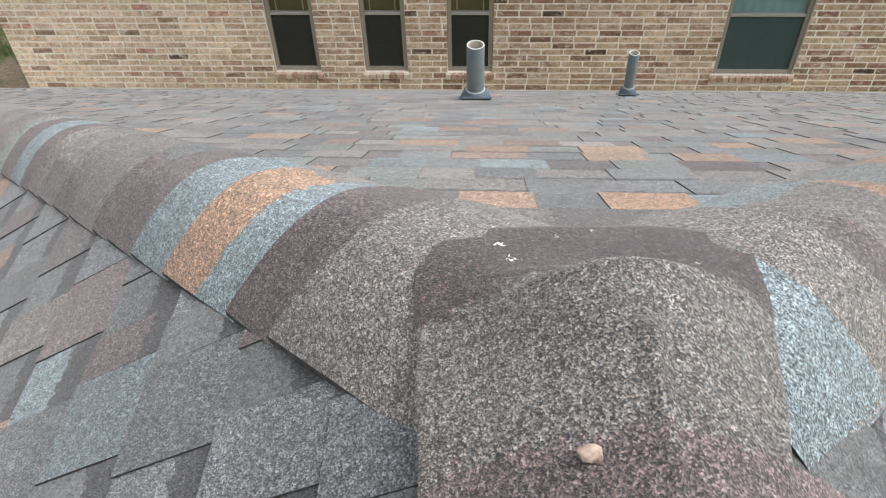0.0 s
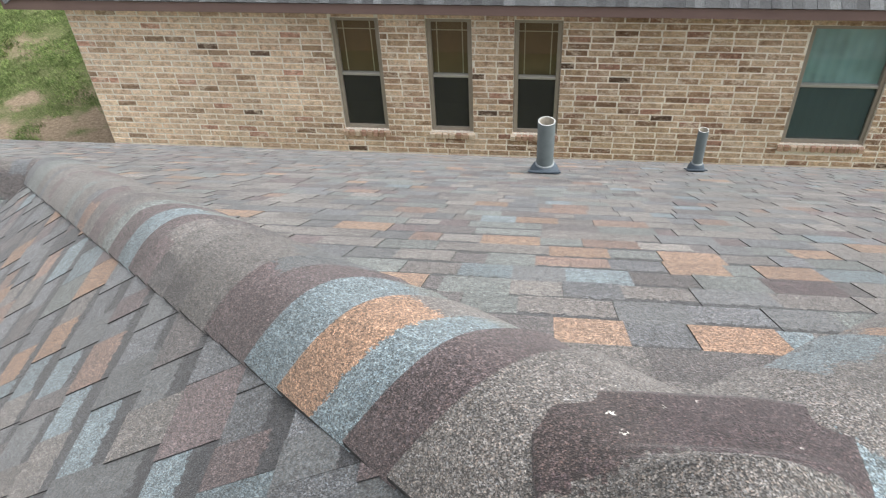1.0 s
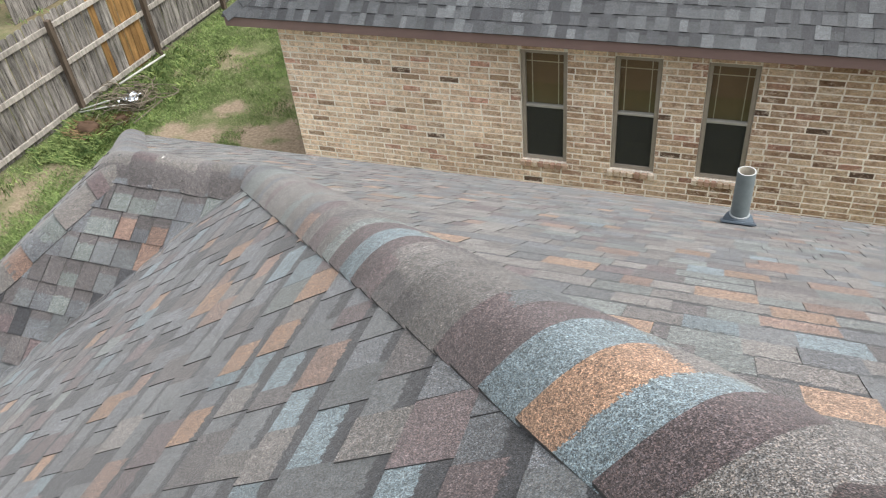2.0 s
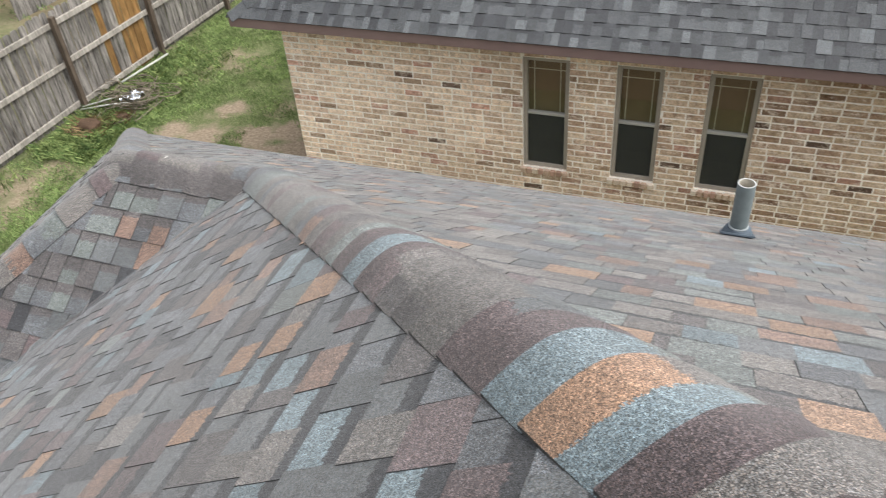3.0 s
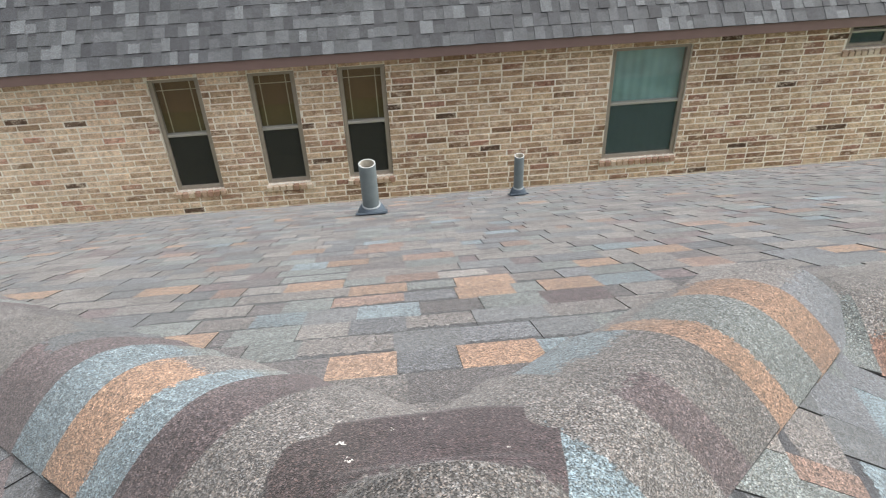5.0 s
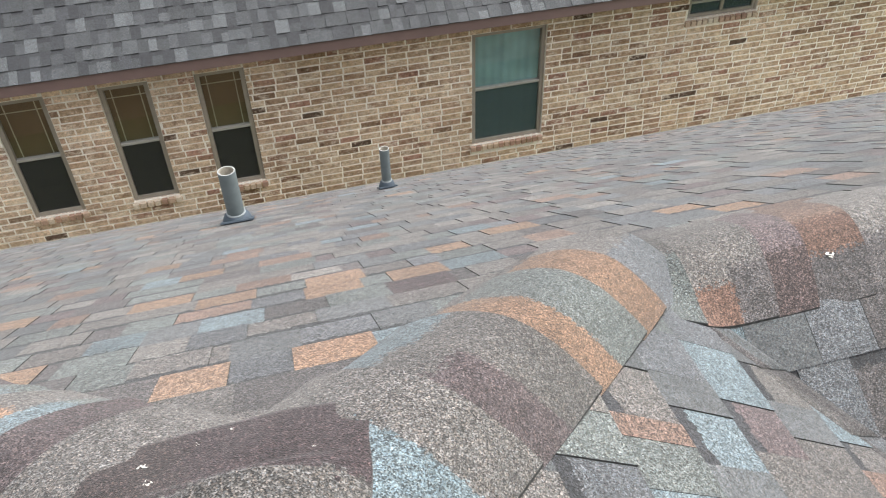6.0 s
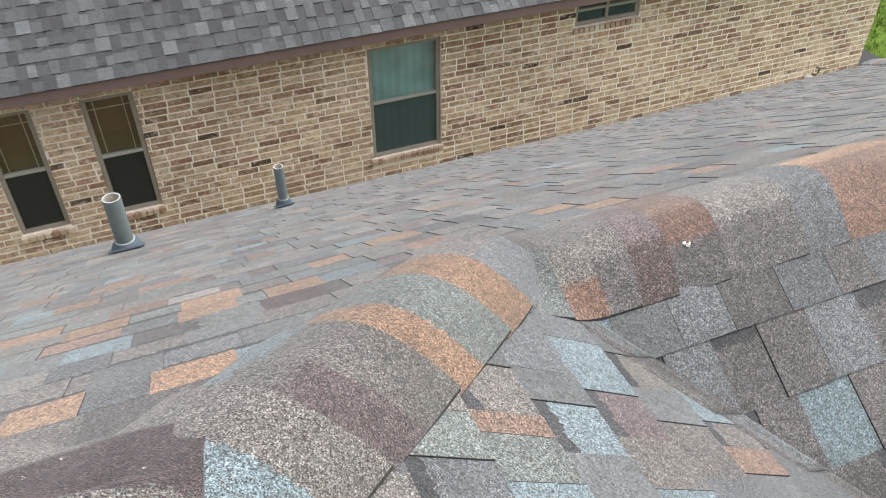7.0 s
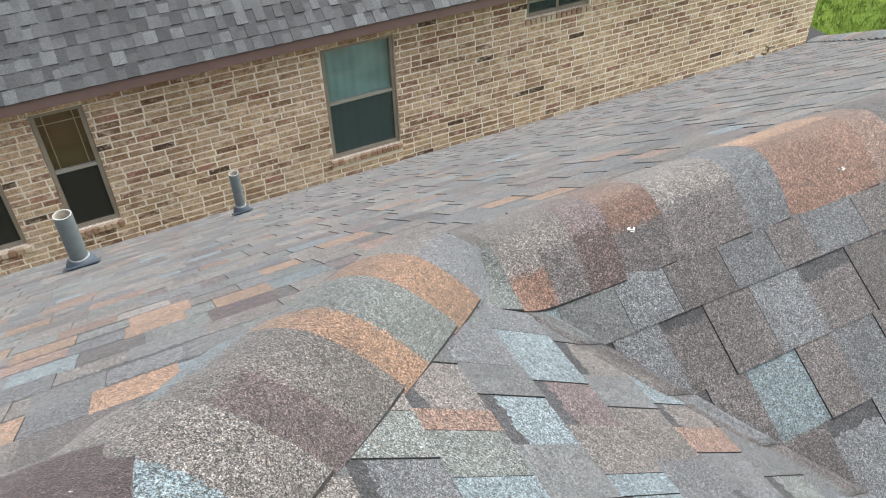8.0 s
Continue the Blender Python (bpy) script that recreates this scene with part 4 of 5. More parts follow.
rings = [[gable.verts.new((x, y, z)) for x, z in ((WEST_EAVE + 0.05, EAVE_Z + 0.012), (APEX[0], z_west(APEX[0], 0) - 0.02), (EAST_EAVE - 0.05, EAVE_Z + 0.012))] for y in (SOUTH + 0.03, SOUTH + 0.13)]
gable.faces.new(rings[0])
gable.faces.new(rings[1][::-1])
for i in range(3):
    gable.faces.new((rings[0][i], rings[0][i - 1], rings[1][i - 1], rings[1][i]))
bmesh.ops.recalc_face_normals(gable, faces=gable.faces[:])
tagged(part("wall_south", gable, SIDING, None, "plain gable wall closing the roof"), kind="structure")

# ------------------------------------------------------------ neighbouring brick house
WALL_Y = 8.608
WX0, WX1 = -5.75, 10.80
WALL_TOP = 2.33
BRICK_L, BRICK_H, JOINT = 0.242, 0.0690, 0.0130
house = thing("brick_house", (0, WALL_Y, GROUND_Z), "single-storey house of weathered tan and brown brick with grey shingles", "house")
# openings: x from, x to, z from, z to
NARROW = [(-2.572, -2.012), (-1.478, -0.958), (-0.480, 0.055)]
WINDOWS = [(a, b, 0.60, 2.09) for a, b in NARROW] + [(2.663, 3.594, 0.575, 2.075), (5.44, 6.40, 1.86, 2.25)]
SILL_H = 0.085


def wall_sheet():
    """The mortar wall with its openings, a solid 0.16 m thick, its front 4 mm behind the bricks' faces."""
    xs = sorted({WX0, WX1, *[w[0] for w in WINDOWS], *[w[1] for w in WINDOWS]})
    zs = sorted({GROUND_Z, WALL_TOP, *[w[2] for w in WINDOWS], *[w[3] for w in WINDOWS]})
    y0, y1 = WALL_Y + 0.0042, WALL_Y + 0.17
    bm = bmesh.new()
    cell = {}
    for i in range(len(xs) - 1):
        for j in range(len(zs) - 1):
            mx, mz = (xs[i] + xs[i + 1]) / 2, (zs[j] + zs[j + 1]) / 2
            cell[i, j] = not any(a < mx < b and c < mz < d for a, b, c, d in WINDOWS)
    vert = {}

    def v(i, j, y):
        key = (i, j, y)
        if key not in vert:
            vert[key] = bm.verts.new((xs[i], y, zs[j]))
        return vert[key]

    for (i, j), solid in cell.items():
        if not solid:
            continue
        bm.faces.new((v(i, j, y0), v(i + 1, j, y0), v(i + 1, j + 1, y0), v(i, j + 1, y0)))
        bm.faces.new((v(i, j, y1), v(i, j + 1, y1), v(i + 1, j + 1, y1), v(i + 1, j, y1)))
        for (di, dj), (p, q) in (((-1, 0), ((i, j), (i, j + 1))), ((1, 0), ((i + 1, j), (i + 1, j + 1))), ((0, -1), ((i, j), (i + 1, j))), ((0, 1), ((i, j + 1), (i + 1, j + 1)))):
            if not cell.get((i + di, j + dj), False):
                bm.faces.new((v(*p, y0), v(*q, y0), v(*q, y1), v(*p, y1)))
    bmesh.ops.recalc_face_normals(bm, faces=bm.faces)
    return bm


wall = part("wall", wall_sheet(), MORTAR, house, "running-bond brick wall with cream mortar")
WR = random.Random(23)


def brick_solid(x0, x1, z0, z1, front, back=None):
    """A brick with a chipped, slightly turned face."""
    back = WALL_Y + 0.03 if back is None else back
    c = 0.003
    f = [front + WR.uniform(-0.002, 0.002) for _ in range(4)]
    e = [WR.uniform(0, 0.004) for _ in range(4)]
    ring = ((x0 + e[0], z0 + e[1]), (x1 - e[2], z0 + e[3]), (x1 - e[1], z1 - e[0]), (x0 + e[3], z1 - e[2]))
    mx, mz = (x0 + x1) / 2, (z0 + z1) / 2
    verts = [(x + c * (1 if x < mx else -1), f[k], z + c * (1 if z < mz else -1)) for k, (x, z) in enumerate(ring)]
    verts += [(x, f[k] + c, z) for k, (x, z) in enumerate(ring)] + [(x, back, z) for x, z in ring]
    faces = [(0, 1, 2, 3)] + [(a, 4 + a, 4 + (a + 1) % 4, (a + 1) % 4) for a in range(4)] + [(4 + a, 8 + a, 8 + (a + 1) % 4, 4 + (a + 1) % 4) for a in range(4)]
    return verts, faces


bricks_all = []
rows = int((WALL_TOP - GROUND_Z) / (BRICK_H + JOINT))
for r in range(rows + 1):
    z0 = GROUND_Z + r * (BRICK_H + JOINT)
    z1 = min(z0 + BRICK_H, WALL_TOP)
    if z1 - z0 < 0.02:
        continue
    over = [d for a, b, c, d in WINDOWS if z0 < d - 0.01 and d < z1 - 0.025]
    for d in over[:1]:
        for a, b in [(w[0], w[1]) for w in WINDOWS if w[3] == d]:
            xx = a + 0.02
            while xx < b - 0.04:
                bricks_all.append((9.0, xx, min(xx + BRICK_L, b - 0.004), d + 0.006, z1))
                xx += BRICK_L + JOINT
    x = WX0 - (r % 2) * (BRICK_L + JOINT) / 2 + WR.uniform(-0.015, 0.0)
    while x < WX1:
        length = BRICK_L * WR.choice((1, 1, 1, 1, 1, 0.97, 1.02, 0.5 if WR.random() < 0.25 else 1))
        spans = [(max(x, WX0), min(x + length, WX1))]
        for a, b, c, d in WINDOWS:
            lo = c - SILL_H - 0.006
            if z1 > lo + 0.012 and z0 < d - 0.01:
                ext = 0.0 if z0 > c - 0.02 else 0.025
                nxt = []
                for p, q in spans:
                    if q <= a - ext or p >= b + ext:
                        nxt.append((p, q))
                    else:
                        nxt += [(p, min(q, a - ext))] if p < a - ext else []
                        nxt += [(max(p, b + ext), q)] if q > b + ext else []
                spans = nxt
        for p, q in spans:
            if q - p > 0.02:
                bricks_all.append((abs((p + q) / 2 - 0.6) + 0.8 * abs(z0 - 1.2), p, q, z0, z1))
        x += length + JOINT
bricks_all.sort()
bv, bf = [], []
for _, p, q, z0, z1 in bricks_all[300:]:
    vv, ff = brick_solid(p, q, z0, z1, WALL_Y + WR.choice((0, 0, 0.001, -0.002)))
    o = len(bv)
    bv += vv
    bf += [tuple(o + i for i in f) for f in ff]
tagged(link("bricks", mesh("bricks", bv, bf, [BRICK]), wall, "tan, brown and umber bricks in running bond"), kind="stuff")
brick_pieces = []
brick_made = {}
for _, p, q, z0, z1 in bricks_all[:300]:
    key = (round(q - p, 2), WR.randrange(3))
    if key not in brick_made:
        vv, ff = brick_solid(0, key[0], 0, BRICK_H, 0.0, 0.03)
        brick_made[key] = mesh("brick", vv, ff, [BRICK])
    brick_pieces.append((brick_made[key], Matrix.Translation((p, WALL_Y, z0))))
LATE_PIECES.append(("brick", wall, brick_pieces))
# returns of the wall round both corners, and the plain back of the house
for nm, x0, x1 in (("west_return", WX0 + 0.006, WX0 + 0.16), ("east_return", WX1 - 0.16, WX1 - 0.006)):
    rv, rf = [], []
    outer = x0 if nm == "west_return" else x1
    sgn = 1 if nm == "west_return" else -1
    sheet = part(nm, boxed(x0, x1, WALL_Y + 0.171, WALL_Y + 9.0, GROUND_Z, WALL_TOP), MORTAR, house, "brick side wall")
    for r in range(rows + 1):
        z0 = GROUND_Z + r * (BRICK_H + JOINT)
        y = WALL_Y + 0.002 + ((r + 1) % 2) * 0.12
        while y < WALL_Y + 5.0:
            vv, ff = brick_solid(y, y + BRICK_L, z0, min(z0 + BRICK_H, WALL_TOP), 0.0, 0.03)
            o = len(rv)
            rv += [(outer - 0.006 * sgn + sgn * d, u, z) for u, d, z in vv]
            rf += [tuple(o + i for i in (f if sgn < 0 else f[::-1])) for f in ff]
            y += BRICK_L + JOINT
    tagged(link("bricks", mesh("bricks", rv, rf, [BRICK]), sheet, "bricks of the side wall"), kind="stuff")
part("back_wall", boxed(WX0 + 0.16, WX1 - 0.16, WALL_Y + 8.8, WALL_Y + 9.0, GROUND_Z, WALL_TOP), SIDING, house, "plain back wall")


def window(x0, x1, z0, z1, bars, room, curtain, deep=0.07):
    w = thing("window", ((x0 + x1) / 2, WALL_Y, z0), "", "")
    w.parent = house
    w.location = ((x0 + x1) / 2, 0, z0 - GROUND_Z)
    tagged(w, "double-hung window with a taupe aluminium frame" if bars else "wide double-hung window with a teal curtain behind the glass")
    y = WALL_Y + 0.035
    fw = 0.052
    fr = bmesh.new()
    box(fr, x0 + 0.004, x0 + fw, y, y + deep, z0 + 0.004, z1 - 0.004, 0.004)
    box(fr, x1 - fw, x1 - 0.004, y, y + deep, z0 + 0.004, z1 - 0.004, 0.004)
    box(fr, x0 + fw, x1 - fw, y + 0.001, y + deep, z1 - fw, z1 - 0.004, 0.004)
    box(fr, x0 + fw, x1 - fw, y + 0.001, y + deep, z0 + 0.004, z0 + fw, 0.004)
    part("frame", fr, FRAME, w)
    zm = z0 + (z1 - z0) * 0.505
    part("meeting_rail", boxed(x0 + fw, x1 - fw, y + 0.004, y + deep - 0.01, zm - 0.016, zm + 0.016, 0.004), FRAME_LIGHT, w, "pale meeting rail across the sashes")
    for nm, a, b, dy in (("upper_pane", zm + 0.016, z1 - fw, 0.035), ("lower_pane", z0 + fw, zm - 0.016, 0.050)):
        pane = part(nm, boxed(x0 + fw, x1 - fw, y + dy, y + dy + 0.005, a, b), GLASS, w, "clear window glass")
        pane.visible_shadow = False
    mesh_screen = boxed(x0 + fw + 0.004, x1 - fw - 0.004, y + 0.02, y + 0.0215, z0 + fw + 0.002, zm - 0.018)
    part("insect_screen", mesh_screen, SCREEN if bars else SCREEN_BLUE, w, "dark insect screen over the lower sash")
    if bars:
        ins = (x1 - x0) * 0.22
        for nm, a, b in (("upper_grille", zm + 0.016, z1 - fw), ("lower_grille", z0 + fw, zm - 0.016)):
            g = bmesh.new()
            for xx in (x0 + ins, x1 - ins):
                box(g, xx - 0.005, xx + 0.005, y + 0.058, y + 0.064, a, b)
            zz = b - 0.125 if nm == "upper_grille" else a + 0.125
            box(g, x0 + fw, x1 - fw, y + 0.0585, y + 0.0635, zz - 0.005, zz + 0.005)
            part(nm, g, BAR, w, "thin pale prairie grille bars")
        part("blind", boxed(x0 + 0.01, x1 - 0.01, y + 0.12, y + 0.13, zm - 0.02, z1 - 0.01), BLIND, w, "brown blind behind the upper sash")
    if curtain:
        bm = bmesh.new()
        n = 60
        folds = []
        for i in range(n + 1):
            xx = x0 + 0.02 + (x1 - x0 - 0.04) * i / n
            yy = y + 0.072 + 0.004 * math.sin(i * 0.85) + 0.006 * math.sin(i * 0.31 + 1)
            folds.append([bm.verts.new((xx, yy + dy, zz)) for dy, zz in ((0, z0 + 0.03), (0, z1 - 0.02), (0.004, z1 - 0.02), (0.004, z0 + 0.03))])
        for p, q in zip(folds, folds[1:]):
            for i in range(4):
                j = (i + 1) % 4
                bm.faces.new((p[i], q[i], q[j], p[j])).smooth = i in (0, 2)
        for e in bm.edges:
            e.smooth = abs(e.verts[0].co.z - e.verts[1].co.z) > 0.1
        bm.faces.new(folds[0])
        bm.faces.new(folds[-1])
        bmesh.ops.recalc_face_normals(bm, faces=bm.faces[:])
        part("curtain", bm, CURTAIN, w, "pale teal curtain hanging in folds")
    dark = bmesh.new()
    box(dark, x0 - 0.15, x1 + 0.15, WALL_Y + 0.172, WALL_Y + 0.9, z0 - 0.15, min(z1 + 0.15, WALL_TOP))
    front_face = [f for f in dark.faces if f.normal.y < -0.9]
    bmesh.ops.delete(dark, geom=front_face, context="FACES_ONLY")
    part("room", dark, ROOM, w, "dim room behind the glass")
    return w


def rowlock(x0, x1, z, w):
    """A sill of bricks on edge, tipped forward."""
    n = max(4, round((x1 - x0 + 0.05) / 0.078))
    step = (x1 - x0 + 0.05) / n
    for i in range(n):
        a = x0 - 0.025 + i * step + 0.004
        b = a + step - 0.019
        lip, top = WALL_Y - 0.03 + WR.uniform(-0.003, 0.003), z - 0.002
        vs = [(a, lip, z - SILL_H + 0.004), (b, lip, z - SILL_H + 0.004), (b, lip, top - 0.018), (a, lip, top - 0.018), (a, WALL_Y + 0.034, z - SILL_H + 0.004), (b, WALL_Y + 0.034, z - SILL_H + 0.004), (b, WALL_Y + 0.034, top + 0.004), (a, WALL_Y + 0.034, top + 0.004)]
        fs = [(0, 1, 2, 3), (3, 2, 6, 7), (0, 3, 7, 4), (1, 5, 6, 2), (0, 4, 5, 1), (4, 7, 6, 5)]
        link("sill_brick", mesh("sill_brick", vs, fs, [SILL_BRICK]), w)
    bed = boxed(x0 - 0.02, x1 + 0.02, WALL_Y - 0.012, WALL_Y + 0.003, z - SILL_H + 0.008, z - 0.024)
    part("sill_mortar", bed, BRICK, w, "dark recessed joints of the sill")


for i, (a, b, c, d) in enumerate(WINDOWS):
    w = window(a, b, c, d, i < 3, True, i == 3)
    rowlock(a, b, c, w)
    if i == 4:
        w["label"] = "small high window with a taupe mullion under the eave"
        part("mullion", boxed((a + b) / 2 - 0.02, (a + b) / 2 + 0.02, WALL_Y + 0.036, WALL_Y + 0.1, c + 0.034, d - 0.034), FRAME, w)

# eave, fascia and roof of the brick house
HE_Y, HE_Z, HX0, HX1, HS = WALL_Y - 0.40, 2.465, WX0 - 0.45, WX1 + 0.45, 0.75
H_DEEP = 5.0
part("soffit", boxed(HX0 + 0.03, HX1 - 0.03, HE_Y + 0.03, WALL_Y + 0.2, WALL_TOP, WALL_TOP + 0.015), FASCIA, house, "brown soffit")
part("fascia", boxed(HX0, HX1, HE_Y, HE_Y + 0.025, WALL_TOP - 0.004, HE_Z - 0.018, 0.003), FASCIA, house, "brown painted fascia board")
part("fascia", boxed(HX0, HX0 + 0.025, HE_Y + 0.026, HE_Y + 9.0, WALL_TOP - 0.004, HE_Z - 0.018, 0.003), FASCIA, house, "brown painted fascia board")
part("drip_edge", boxed(HX0 - 0.012, HX1, HE_Y - 0.012, HE_Y + 0.03, HE_Z - 0.018, HE_Z - 0.004, 0.002), DRIP, house, "grey metal drip edge")


def z_house(x, y): return HE_Z + HS * (y - HE_Y)
def z_house_west(x, y): return HE_Z + HS * (x - HX0)


house_slope = Slope("roof_slope", z_house, (1, 0), (0, 1), [[(HX0 - 0.01, HE_Y - 0.02), (HX1, HE_Y - 0.02), (HX1 - H_DEEP, HE_Y + H_DEEP), (HX0 + H_DEEP, HE_Y + H_DEEP)]], (0.0, HE_Y - 0.02), 0.157)
house_west = Slope("west_roof_slope", z_house_west, (0, -1), (1, 0), [[(HX0 - 0.01, HE_Y - 0.02), (HX0 + H_DEEP, HE_Y + H_DEEP), (HX0 - 0.01, HE_Y + 2 * H_DEEP)]], (HX0 - 0.01, HE_Y), 0.15)
house_back = Slope("back_roof_slope", lambda x, y: HE_Z + HS * (HE_Y + 2 * H_DEEP - y), (-1, 0), (0, -1), [[(HX0, HE_Y + 2 * H_DEEP), (HX0 + H_DEEP, HE_Y + H_DEEP), (HX1 - H_DEEP, HE_Y + H_DEEP), (HX1, HE_Y + 2 * H_DEEP)]], (0, HE_Y + 2 * H_DEEP), 0.6)
house_east = Slope("east_roof_slope", lambda x, y: HE_Z + HS * (HX1 - x), (0, 1), (-1, 0), [[(HX1, HE_Y), (HX1 - H_DEEP, HE_Y + H_DEEP), (HX1, HE_Y + 2 * H_DEEP)]], (HX1, HE_Y), 0.6)
for slope, near, reach, text in ((house_slope, (0.5, HE_Y), 3.5, "grey laminated shingles in even courses"), (house_west, (HX0, HE_Y), 0.8, ""), (house_back, (0, 99), 0.1, ""), (house_east, (0, 99), 0.1, "")):
    # the dark heads paint in the shadow line along each course
    sheet, pieces = lay(slope, house, NEIGHBOUR, (52, 20, 28), near, reach, random.Random(7), slot_dark="d", widths=(0.08, 0.15), gaps=(0.07, 0.13), slot=0.95, raised=0.012, label=text, banded=0.8, proud_banded=0.3, heads=(0.22, 0.3, 0.38))
    LATE_PIECES.append(("shingle", sheet, pieces))
hip_h = Crest((HX0 + H_DEEP, HE_Y + H_DEEP), (HX0, HE_Y), z_house, z_house_west, 0.13, 0.012)
hip_row = thing("hip_caps", (0, 0, 0), "", "")
hip_row.parent = house
hip_row.location = (0, -WALL_Y, -GROUND_Z)
tagged(hip_row, "grey caps on the hip")
for k in range(1, 9):
    a1 = hip_h.length - (8 - k) * 0.22
    me_cap = cap_piece(hip_h, a1 - 0.232, a1, [(1, "s")], None, "")
    me_cap.data.materials[0] = NEIGHBOUR["g" if k % 3 else "l"]
    m = me_cap.matrix_basis.copy()
    me_cap.parent = hip_row
    me_cap.matrix_basis = m

# hose tap by the far corner
tap = thing("hose_tap", (9.86, WALL_Y, 0.3), "bent metal hose tap with a white cap on the brick wall", "hose tap")
part("pipe", tube([(9.86, WALL_Y + 0.02, 0.34), (9.86, WALL_Y - 0.06, 0.35), (9.86, WALL_Y - 0.10, 0.42), (9.84, WALL_Y - 0.12, 0.50)], 0.014), WIRE, tap, "", True)
part("handle", tube([(9.76, WALL_Y - 0.12, 0.53), (9.84, WALL_Y - 0.12, 0.50), (9.98, WALL_Y - 0.12, 0.46)], 0.012), WIRE, tap, "dark bent lever", True)
cap_bm = bmesh.new()
bmesh.ops.create_uvsphere(cap_bm, u_segments=12, v_segments=8, radius=0.05, matrix=Matrix.Translation((9.72, WALL_Y - 0.06, 0.34)) @ Matrix.Diagonal((1.6, 1, 0.6, 1)))
part("cover", cap_bm, WHITE, tap, "white plastic cover", True)
stem = part("stem", tube([(9.72, WALL_Y + 0.02, 0.34), (9.72, WALL_Y - 0.05, 0.34)], 0.02), WHITE, tap, "", True)

# unidentified black patch at the wall corner, built as a lidded box
unit = thing("utility_box", (11.45, 9.15, GROUND_Z), "low black plastic box standing at the house corner", "utility box")
part("body", boxed(11.05, 11.85, 8.95, 9.6, GROUND_Z, -0.02, 0.03), BLACK, unit)
part("lid", boxed(11.02, 11.88, 8.92, 9.63, -0.02, 0.03, 0.02), BLACK, unit, "black lid")

# ------------------------------------------------------------ ground
gm = bmesh.new()
NX, NY = 60, 60
gx = [-60 + 120 * i / NX for i in range(NX + 1)]
gx = [x * (1 + (abs(x) / 60) ** 3 * 8) for x in gx]
gvs = [[gm.verts.new((gx[i], gx[j] + 10, GROUND_Z + (0.03 * noise.noise((gx[i] * 0.4, gx[j] * 0.4, 0)) if abs(gx[i]) < 40 and abs(gx[j]) < 40 else 0))) for i in range(NX + 1)] for j in range(NY + 1)]
for j in range(NY):
    for i in range(NX):
        gm.faces.new((gvs[j][i], gvs[j][i + 1], gvs[j + 1][i + 1], gvs[j + 1][i]))
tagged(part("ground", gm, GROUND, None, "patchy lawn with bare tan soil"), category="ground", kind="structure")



def blades(name, count, area, size, lean, material, label, seed, keep):
    r = np.random.RandomState(seed)
    x0, x1, y0, y1 = area
    cx, cy = r.uniform(x0, x1, count), r.uniform(y0, y1, count)
    verts, faces = [], []
    for x, y in zip(cx, cy):
        if not keep(x, y, r.random_sample()):
            continue
        for _ in range(5):
            a = r.uniform(0, 2 * math.pi)
            h = r.uniform(*size)
            w = 0.0025 + 0.04 * h
            bx, by = x + r.normal(0, 0.045), y + r.normal(0, 0.045)
            dx, dy = math.cos(a), math.sin(a)
            o = len(verts)
            tip = lean * h * r.uniform(0.4, 1.4)
            verts += [(bx - dy * w, by + dx * w, GROUND_Z), (bx + dy * w, by - dx * w, GROUND_Z), (bx + dx * tip * 0.5 + dy * w * 0.7, by + dy * tip * 0.5 - dx * w * 0.7, GROUND_Z + h * 0.65), (bx + dx * tip, by + dy * tip, GROUND_Z + h)]
            faces += [(o, o + 1, o + 2), (o, o + 2, o + 3)]
    return tagged(link(name, mesh(name, verts, faces, [material])), label, "grass", kind="stuff")


def lawn_keep(x, y, p):
    bare = sum(math.exp(-((x - a) ** 2 + (y - b) ** 2) / (c * c * 0.5)) for a, b, c in BARE)
    n = noise.noise((x * 0.9, y * 0.9, 4.0)) + 0.5 * noise.noise((x * 2.5, y * 2.5, 1.0))
    return p < 0.6 + 1.5 * n - 1.3 * bare and not (WX0 - 0.05 < x < WX1 + 0.05 and y > WALL_Y - 0.05)


blades("grass", 52000, (-10.9, -5.8, 5.0, 17.0), (0.02, 0.06), 1.0, GRASS, "green lawn grass growing in uneven tufts", 3, lawn_keep)
blades("grass", 7000, (10.9, 17.0, 6.0, 16.0), (0.05, 0.10), 0.8, LUSH, "bright green mown lawn beyond the house", 4, lambda x, y, p: not (11.0 < x < 11.9 and 8.9 < y < 9.65))
blades("weeds", 700, (-10.9, -10.3, 6.0, 12.5), (0.06, 0.2), 1.0, WEED, "tall weeds along the foot of the fence", 5, lambda x, y, p: p < 0.15 + 0.75 * math.exp(-((y - 10.2) / 1.3) ** 2))
blades("dead_weeds", 90, (-10.55, -10.05, 8.95, 9.45), (0.08, 0.22), 1.2, DEAD, "withered brown weeds on the clods", 12, lambda x, y, p: True)
blades("dead_weeds", 60, (-10.12, -9.85, 9.5, 9.78), (0.06, 0.16), 1.2, DEAD, "withered brown weeds by the scrap heap", 13, lambda x, y, p: True)
blades("weeds", 1100, (-10.7, -9.7, 8.3, 9.6), (0.05, 0.17), 1.1, WEED, "leafy weeds round the brown clods", 9, lambda x, y, p: p < 0.7)
blades("weeds", 900, (-10.6, -9.4, 9.6, 12.3), (0.04, 0.13), 1.1, WEED, "weeds growing through the scrap heap", 6, lambda x, y, p: p < 0.6)
blades("grass", 2500, (-24.0, -11.2, 8.0, 24.0), (0.06, 0.16), 0.9, GRASS, "sparse grass of the yard beyond the fence", 8, lambda x, y, p: p < 0.3 + 0.8 * noise.noise((x * 0.6, y * 0.6, 7.0)))

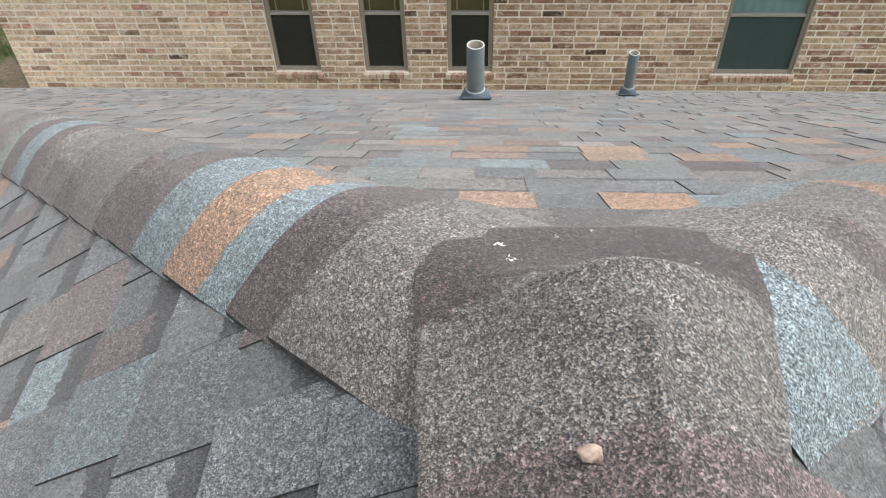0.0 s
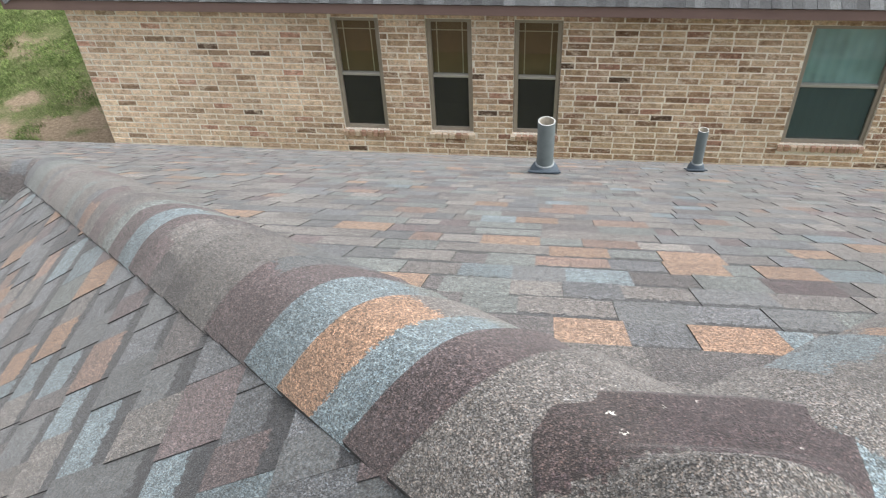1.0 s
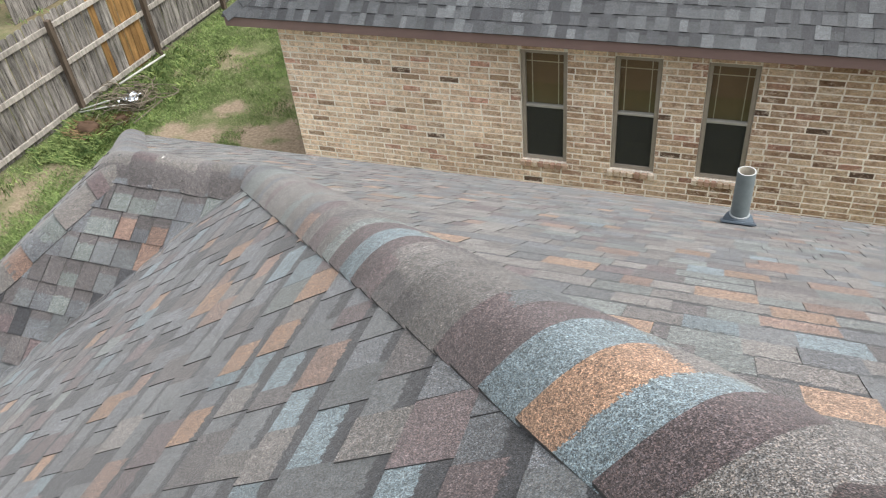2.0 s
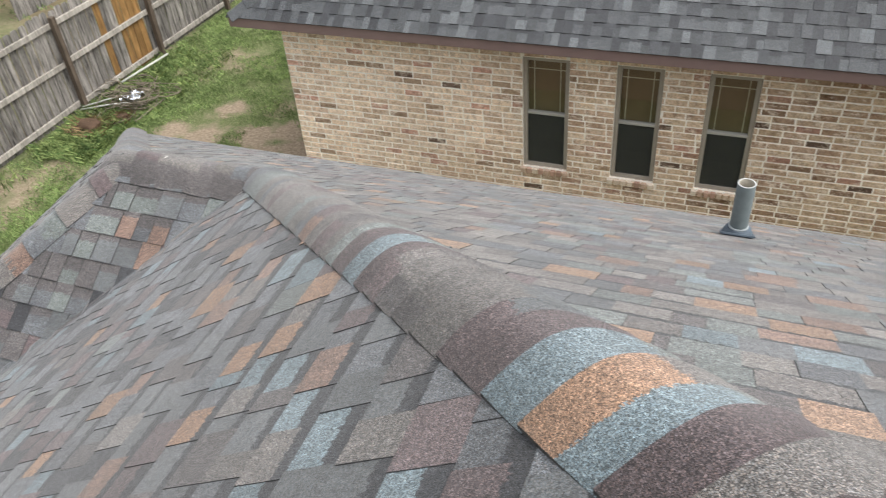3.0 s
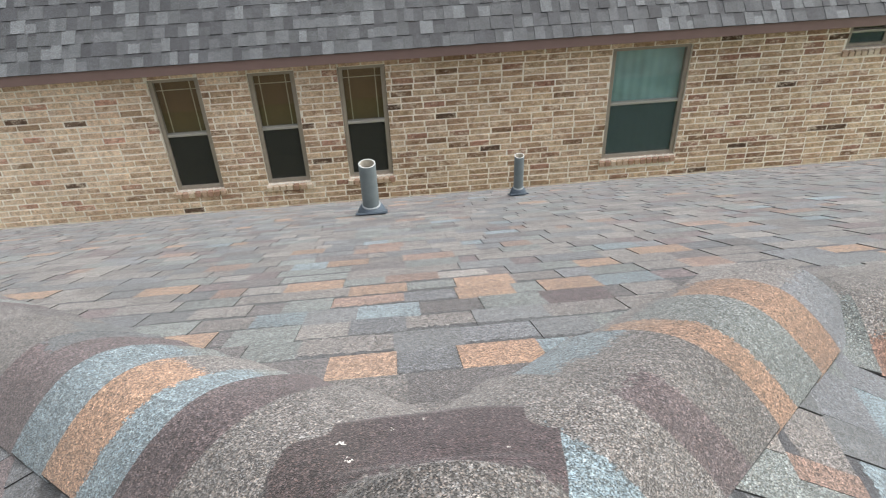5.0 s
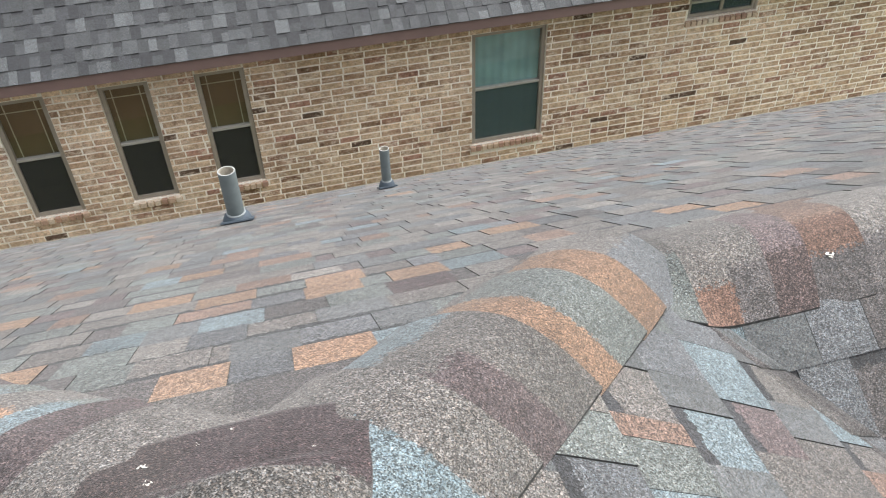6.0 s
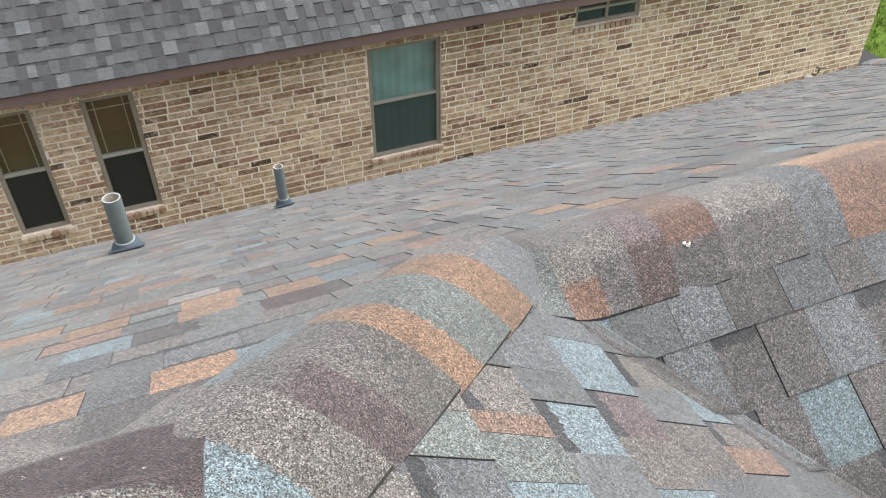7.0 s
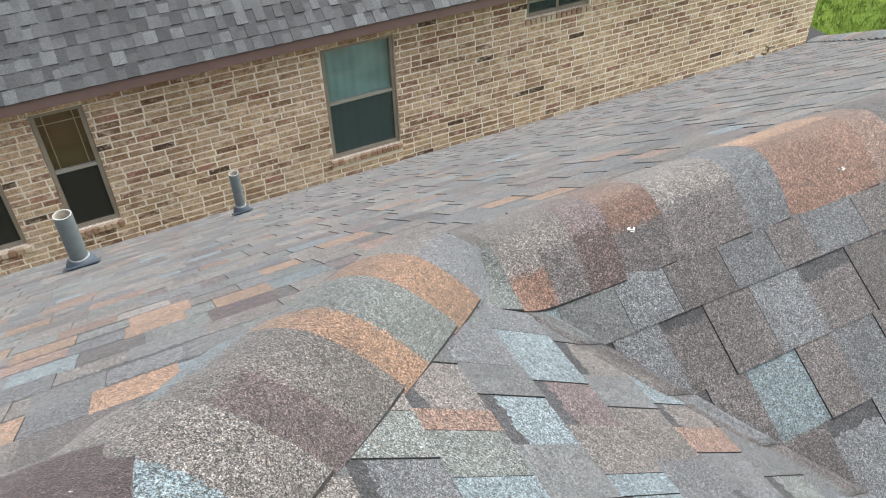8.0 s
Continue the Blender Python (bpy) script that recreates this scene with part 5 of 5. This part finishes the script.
# ------------------------------------------------------------ board fence
FX = -10.95
fence = thing("fence", (FX, 9.8, GROUND_Z), "weathered grey cedar board fence with two amber replacement boards", "fence")
FR = random.Random(31)
y = 3.0
POSTS = [2.64, 4.99, 7.34, 9.77, 12.04, 14.4, 16.75]
while y < 17.6:
    wdt = FR.choice((0.135, 0.138, 0.14, 0.142))
    top = GROUND_Z + 1.80 + FR.uniform(-0.02, 0.025)
    x = FX - 0.016 + FR.uniform(-0.003, 0.003)
    bm = bmesh.new()
    ear = 0.03
    prof = [(0, GROUND_Z + 0.03), (wdt, GROUND_Z + 0.03), (wdt, top - ear), (wdt - ear, top), (ear, top), (0, top - ear)]
    tilt = FR.uniform(-0.006, 0.006)
    a = [bm.verts.new((x, y + p + tilt * (q - GROUND_Z), q)) for p, q in prof]
    b = [bm.verts.new((x - 0.016, y + p + tilt * (q - GROUND_Z), q)) for p, q in prof]
    bm.faces.new(a)
    bm.faces.new(b[::-1])
    for i in range(6):
        bm.faces.new((a[i], b[i], b[(i + 1) % 6], a[(i + 1) % 6]))
    bmesh.ops.recalc_face_normals(bm, faces=bm.faces)
    amber = 10.75 < y < 10.88 or 11.2 < y < 11.85
    part("picket", bm, CEDAR_NEW if amber else CEDAR, fence, "amber newer board" if amber else "")
    y += wdt + FR.uniform(0.014, 0.03)
for py in POSTS:
    part("post", boxed(FX + 0.045, FX + 0.135, py - 0.045, py + 0.045, GROUND_Z, GROUND_Z + 1.74, 0.006), CEDAR_POST, fence, "dark stained post")
for p0, p1 in zip(POSTS, POSTS[1:]):
    for hz in (0.16, 0.93, 1.60):
        dz = FR.uniform(-0.03, 0.03)
        bm = boxed(FX, FX + 0.043, p0 - 0.02, p1 - 0.022, GROUND_Z + hz - 0.045, GROUND_Z + hz + 0.045, 0.004)
        for v in bm.verts:
            v.co.z += dz * (v.co.y - p0) / (p1 - p0)
        part("rail", bm, CEDAR_RAIL, fence, "pale grey rail")

far_fence = thing("fence", (-16.0, 15.0, GROUND_Z), "grey board fence across the yard beyond", "fence")
for i in range(26):
    part("picket", boxed(-15.4, -15.38, 12.9 + i * 0.15, 13.035 + i * 0.15, GROUND_Z, GROUND_Z + 1.75 + FR.uniform(-0.02, 0.02), 0.003), CEDAR, far_fence)

# ------------------------------------------------------------ scrap by the fence
pole = tagged(part("pole", tube([(-10.72, 10.62, GROUND_Z + 0.16), (-10.62, 11.2, GROUND_Z + 0.18), (-10.52, 11.78, GROUND_Z + 0.20)], 0.02), POLE, None, "", True), "long white weathered pole lying in the weeds", "pole")
tagged(part("pole", tube([(-10.84, 9.62, GROUND_Z + 0.12), (-10.4, 9.85, GROUND_Z + 0.15), (-9.93, 10.07, GROUND_Z + 0.15)], 0.016), POLE, None, "", True), "short grey pole lying in the scrap heap", "pole")
tagged(part("pole", tube([(-10.86, 9.70, GROUND_Z + 0.13), (-10.55, 9.98, GROUND_Z + 0.16), (-10.25, 10.25, GROUND_Z + 0.17)], 0.014), POLE, None, "", True), "thin white pole lying across the scrap heap", "pole")
tagged(part("stick", tube([(-9.7, 9.6, GROUND_Z + 0.03), (-9.66, 10.4, GROUND_Z + 0.06)], 0.022, taper=0.6), WIRE, None, "", True), "bare stick lying on the grass", "stick")
heap = thing("twig_heap", (-10.2, 10.3, GROUND_Z), "tangled heap of bleached wire and twigs", "scrap heap")
HR = random.Random(17)
for k in range(60):
    cx, cy = HR.gauss(-10.2, 0.28), HR.gauss(10.2, 0.26)
    rad, turn, tilt = HR.uniform(0.12, 0.38), HR.uniform(0, 6.28), HR.uniform(-0.6, 0.6)
    pts = []
    for i in range(11):
        t = turn + i * HR.uniform(0.25, 0.45)
        pts.append((cx + rad * math.cos(t), cy + rad * math.sin(t), max(GROUND_Z + 0.01, GROUND_Z + 0.10 + rad * tilt * math.sin(t) + 0.01 * i)))
    part("strand", tube(pts, HR.uniform(0.005, 0.010), 5), WIRE, heap, "", True)
foil_bm = bmesh.new()
bmesh.ops.create_grid(foil_bm, x_segments=14, y_segments=14, size=0.16, matrix=Matrix.Translation((-10.1, 10.15, GROUND_Z + 0.2)))
for v in foil_bm.verts:
    v.co.z += 0.10 * noise.noise(v.co * 9) + 0.04 * noise.noise(v.co * 25)
bmesh.ops.solidify(foil_bm, geom=foil_bm.faces[:], thickness=0.003)
tagged(part("foil", foil_bm, FOIL, None), "crumpled silver foil sheet on the scrap heap", "foil")
for k, (cx, cy, r) in enumerate(((-10.31, 9.19, 0.19), (-9.98, 9.64, 0.11), (-10.42, 9.02, 0.12))):
    bm = bmesh.new()
    bmesh.ops.create_icosphere(bm, subdivisions=3, radius=r, matrix=Matrix.Translation((cx, cy, GROUND_Z + r * 0.45)) @ Matrix.Diagonal((1.2, 1, 0.7, 1)))
    for v in bm.verts:
        v.co += 0.05 * noise.noise_vector(v.co * 8)
    tagged(part("clod", bm, RUST, None, "", True), "rusty brown clod of earth by the fence", "clod", "clods by the fence")

# ------------------------------------------------------------ loose pieces of roofs and walls
for name, parent, pieces in LATE_PIECES:
    for me, m in pieces:
        link(name, me, parent, "", m)
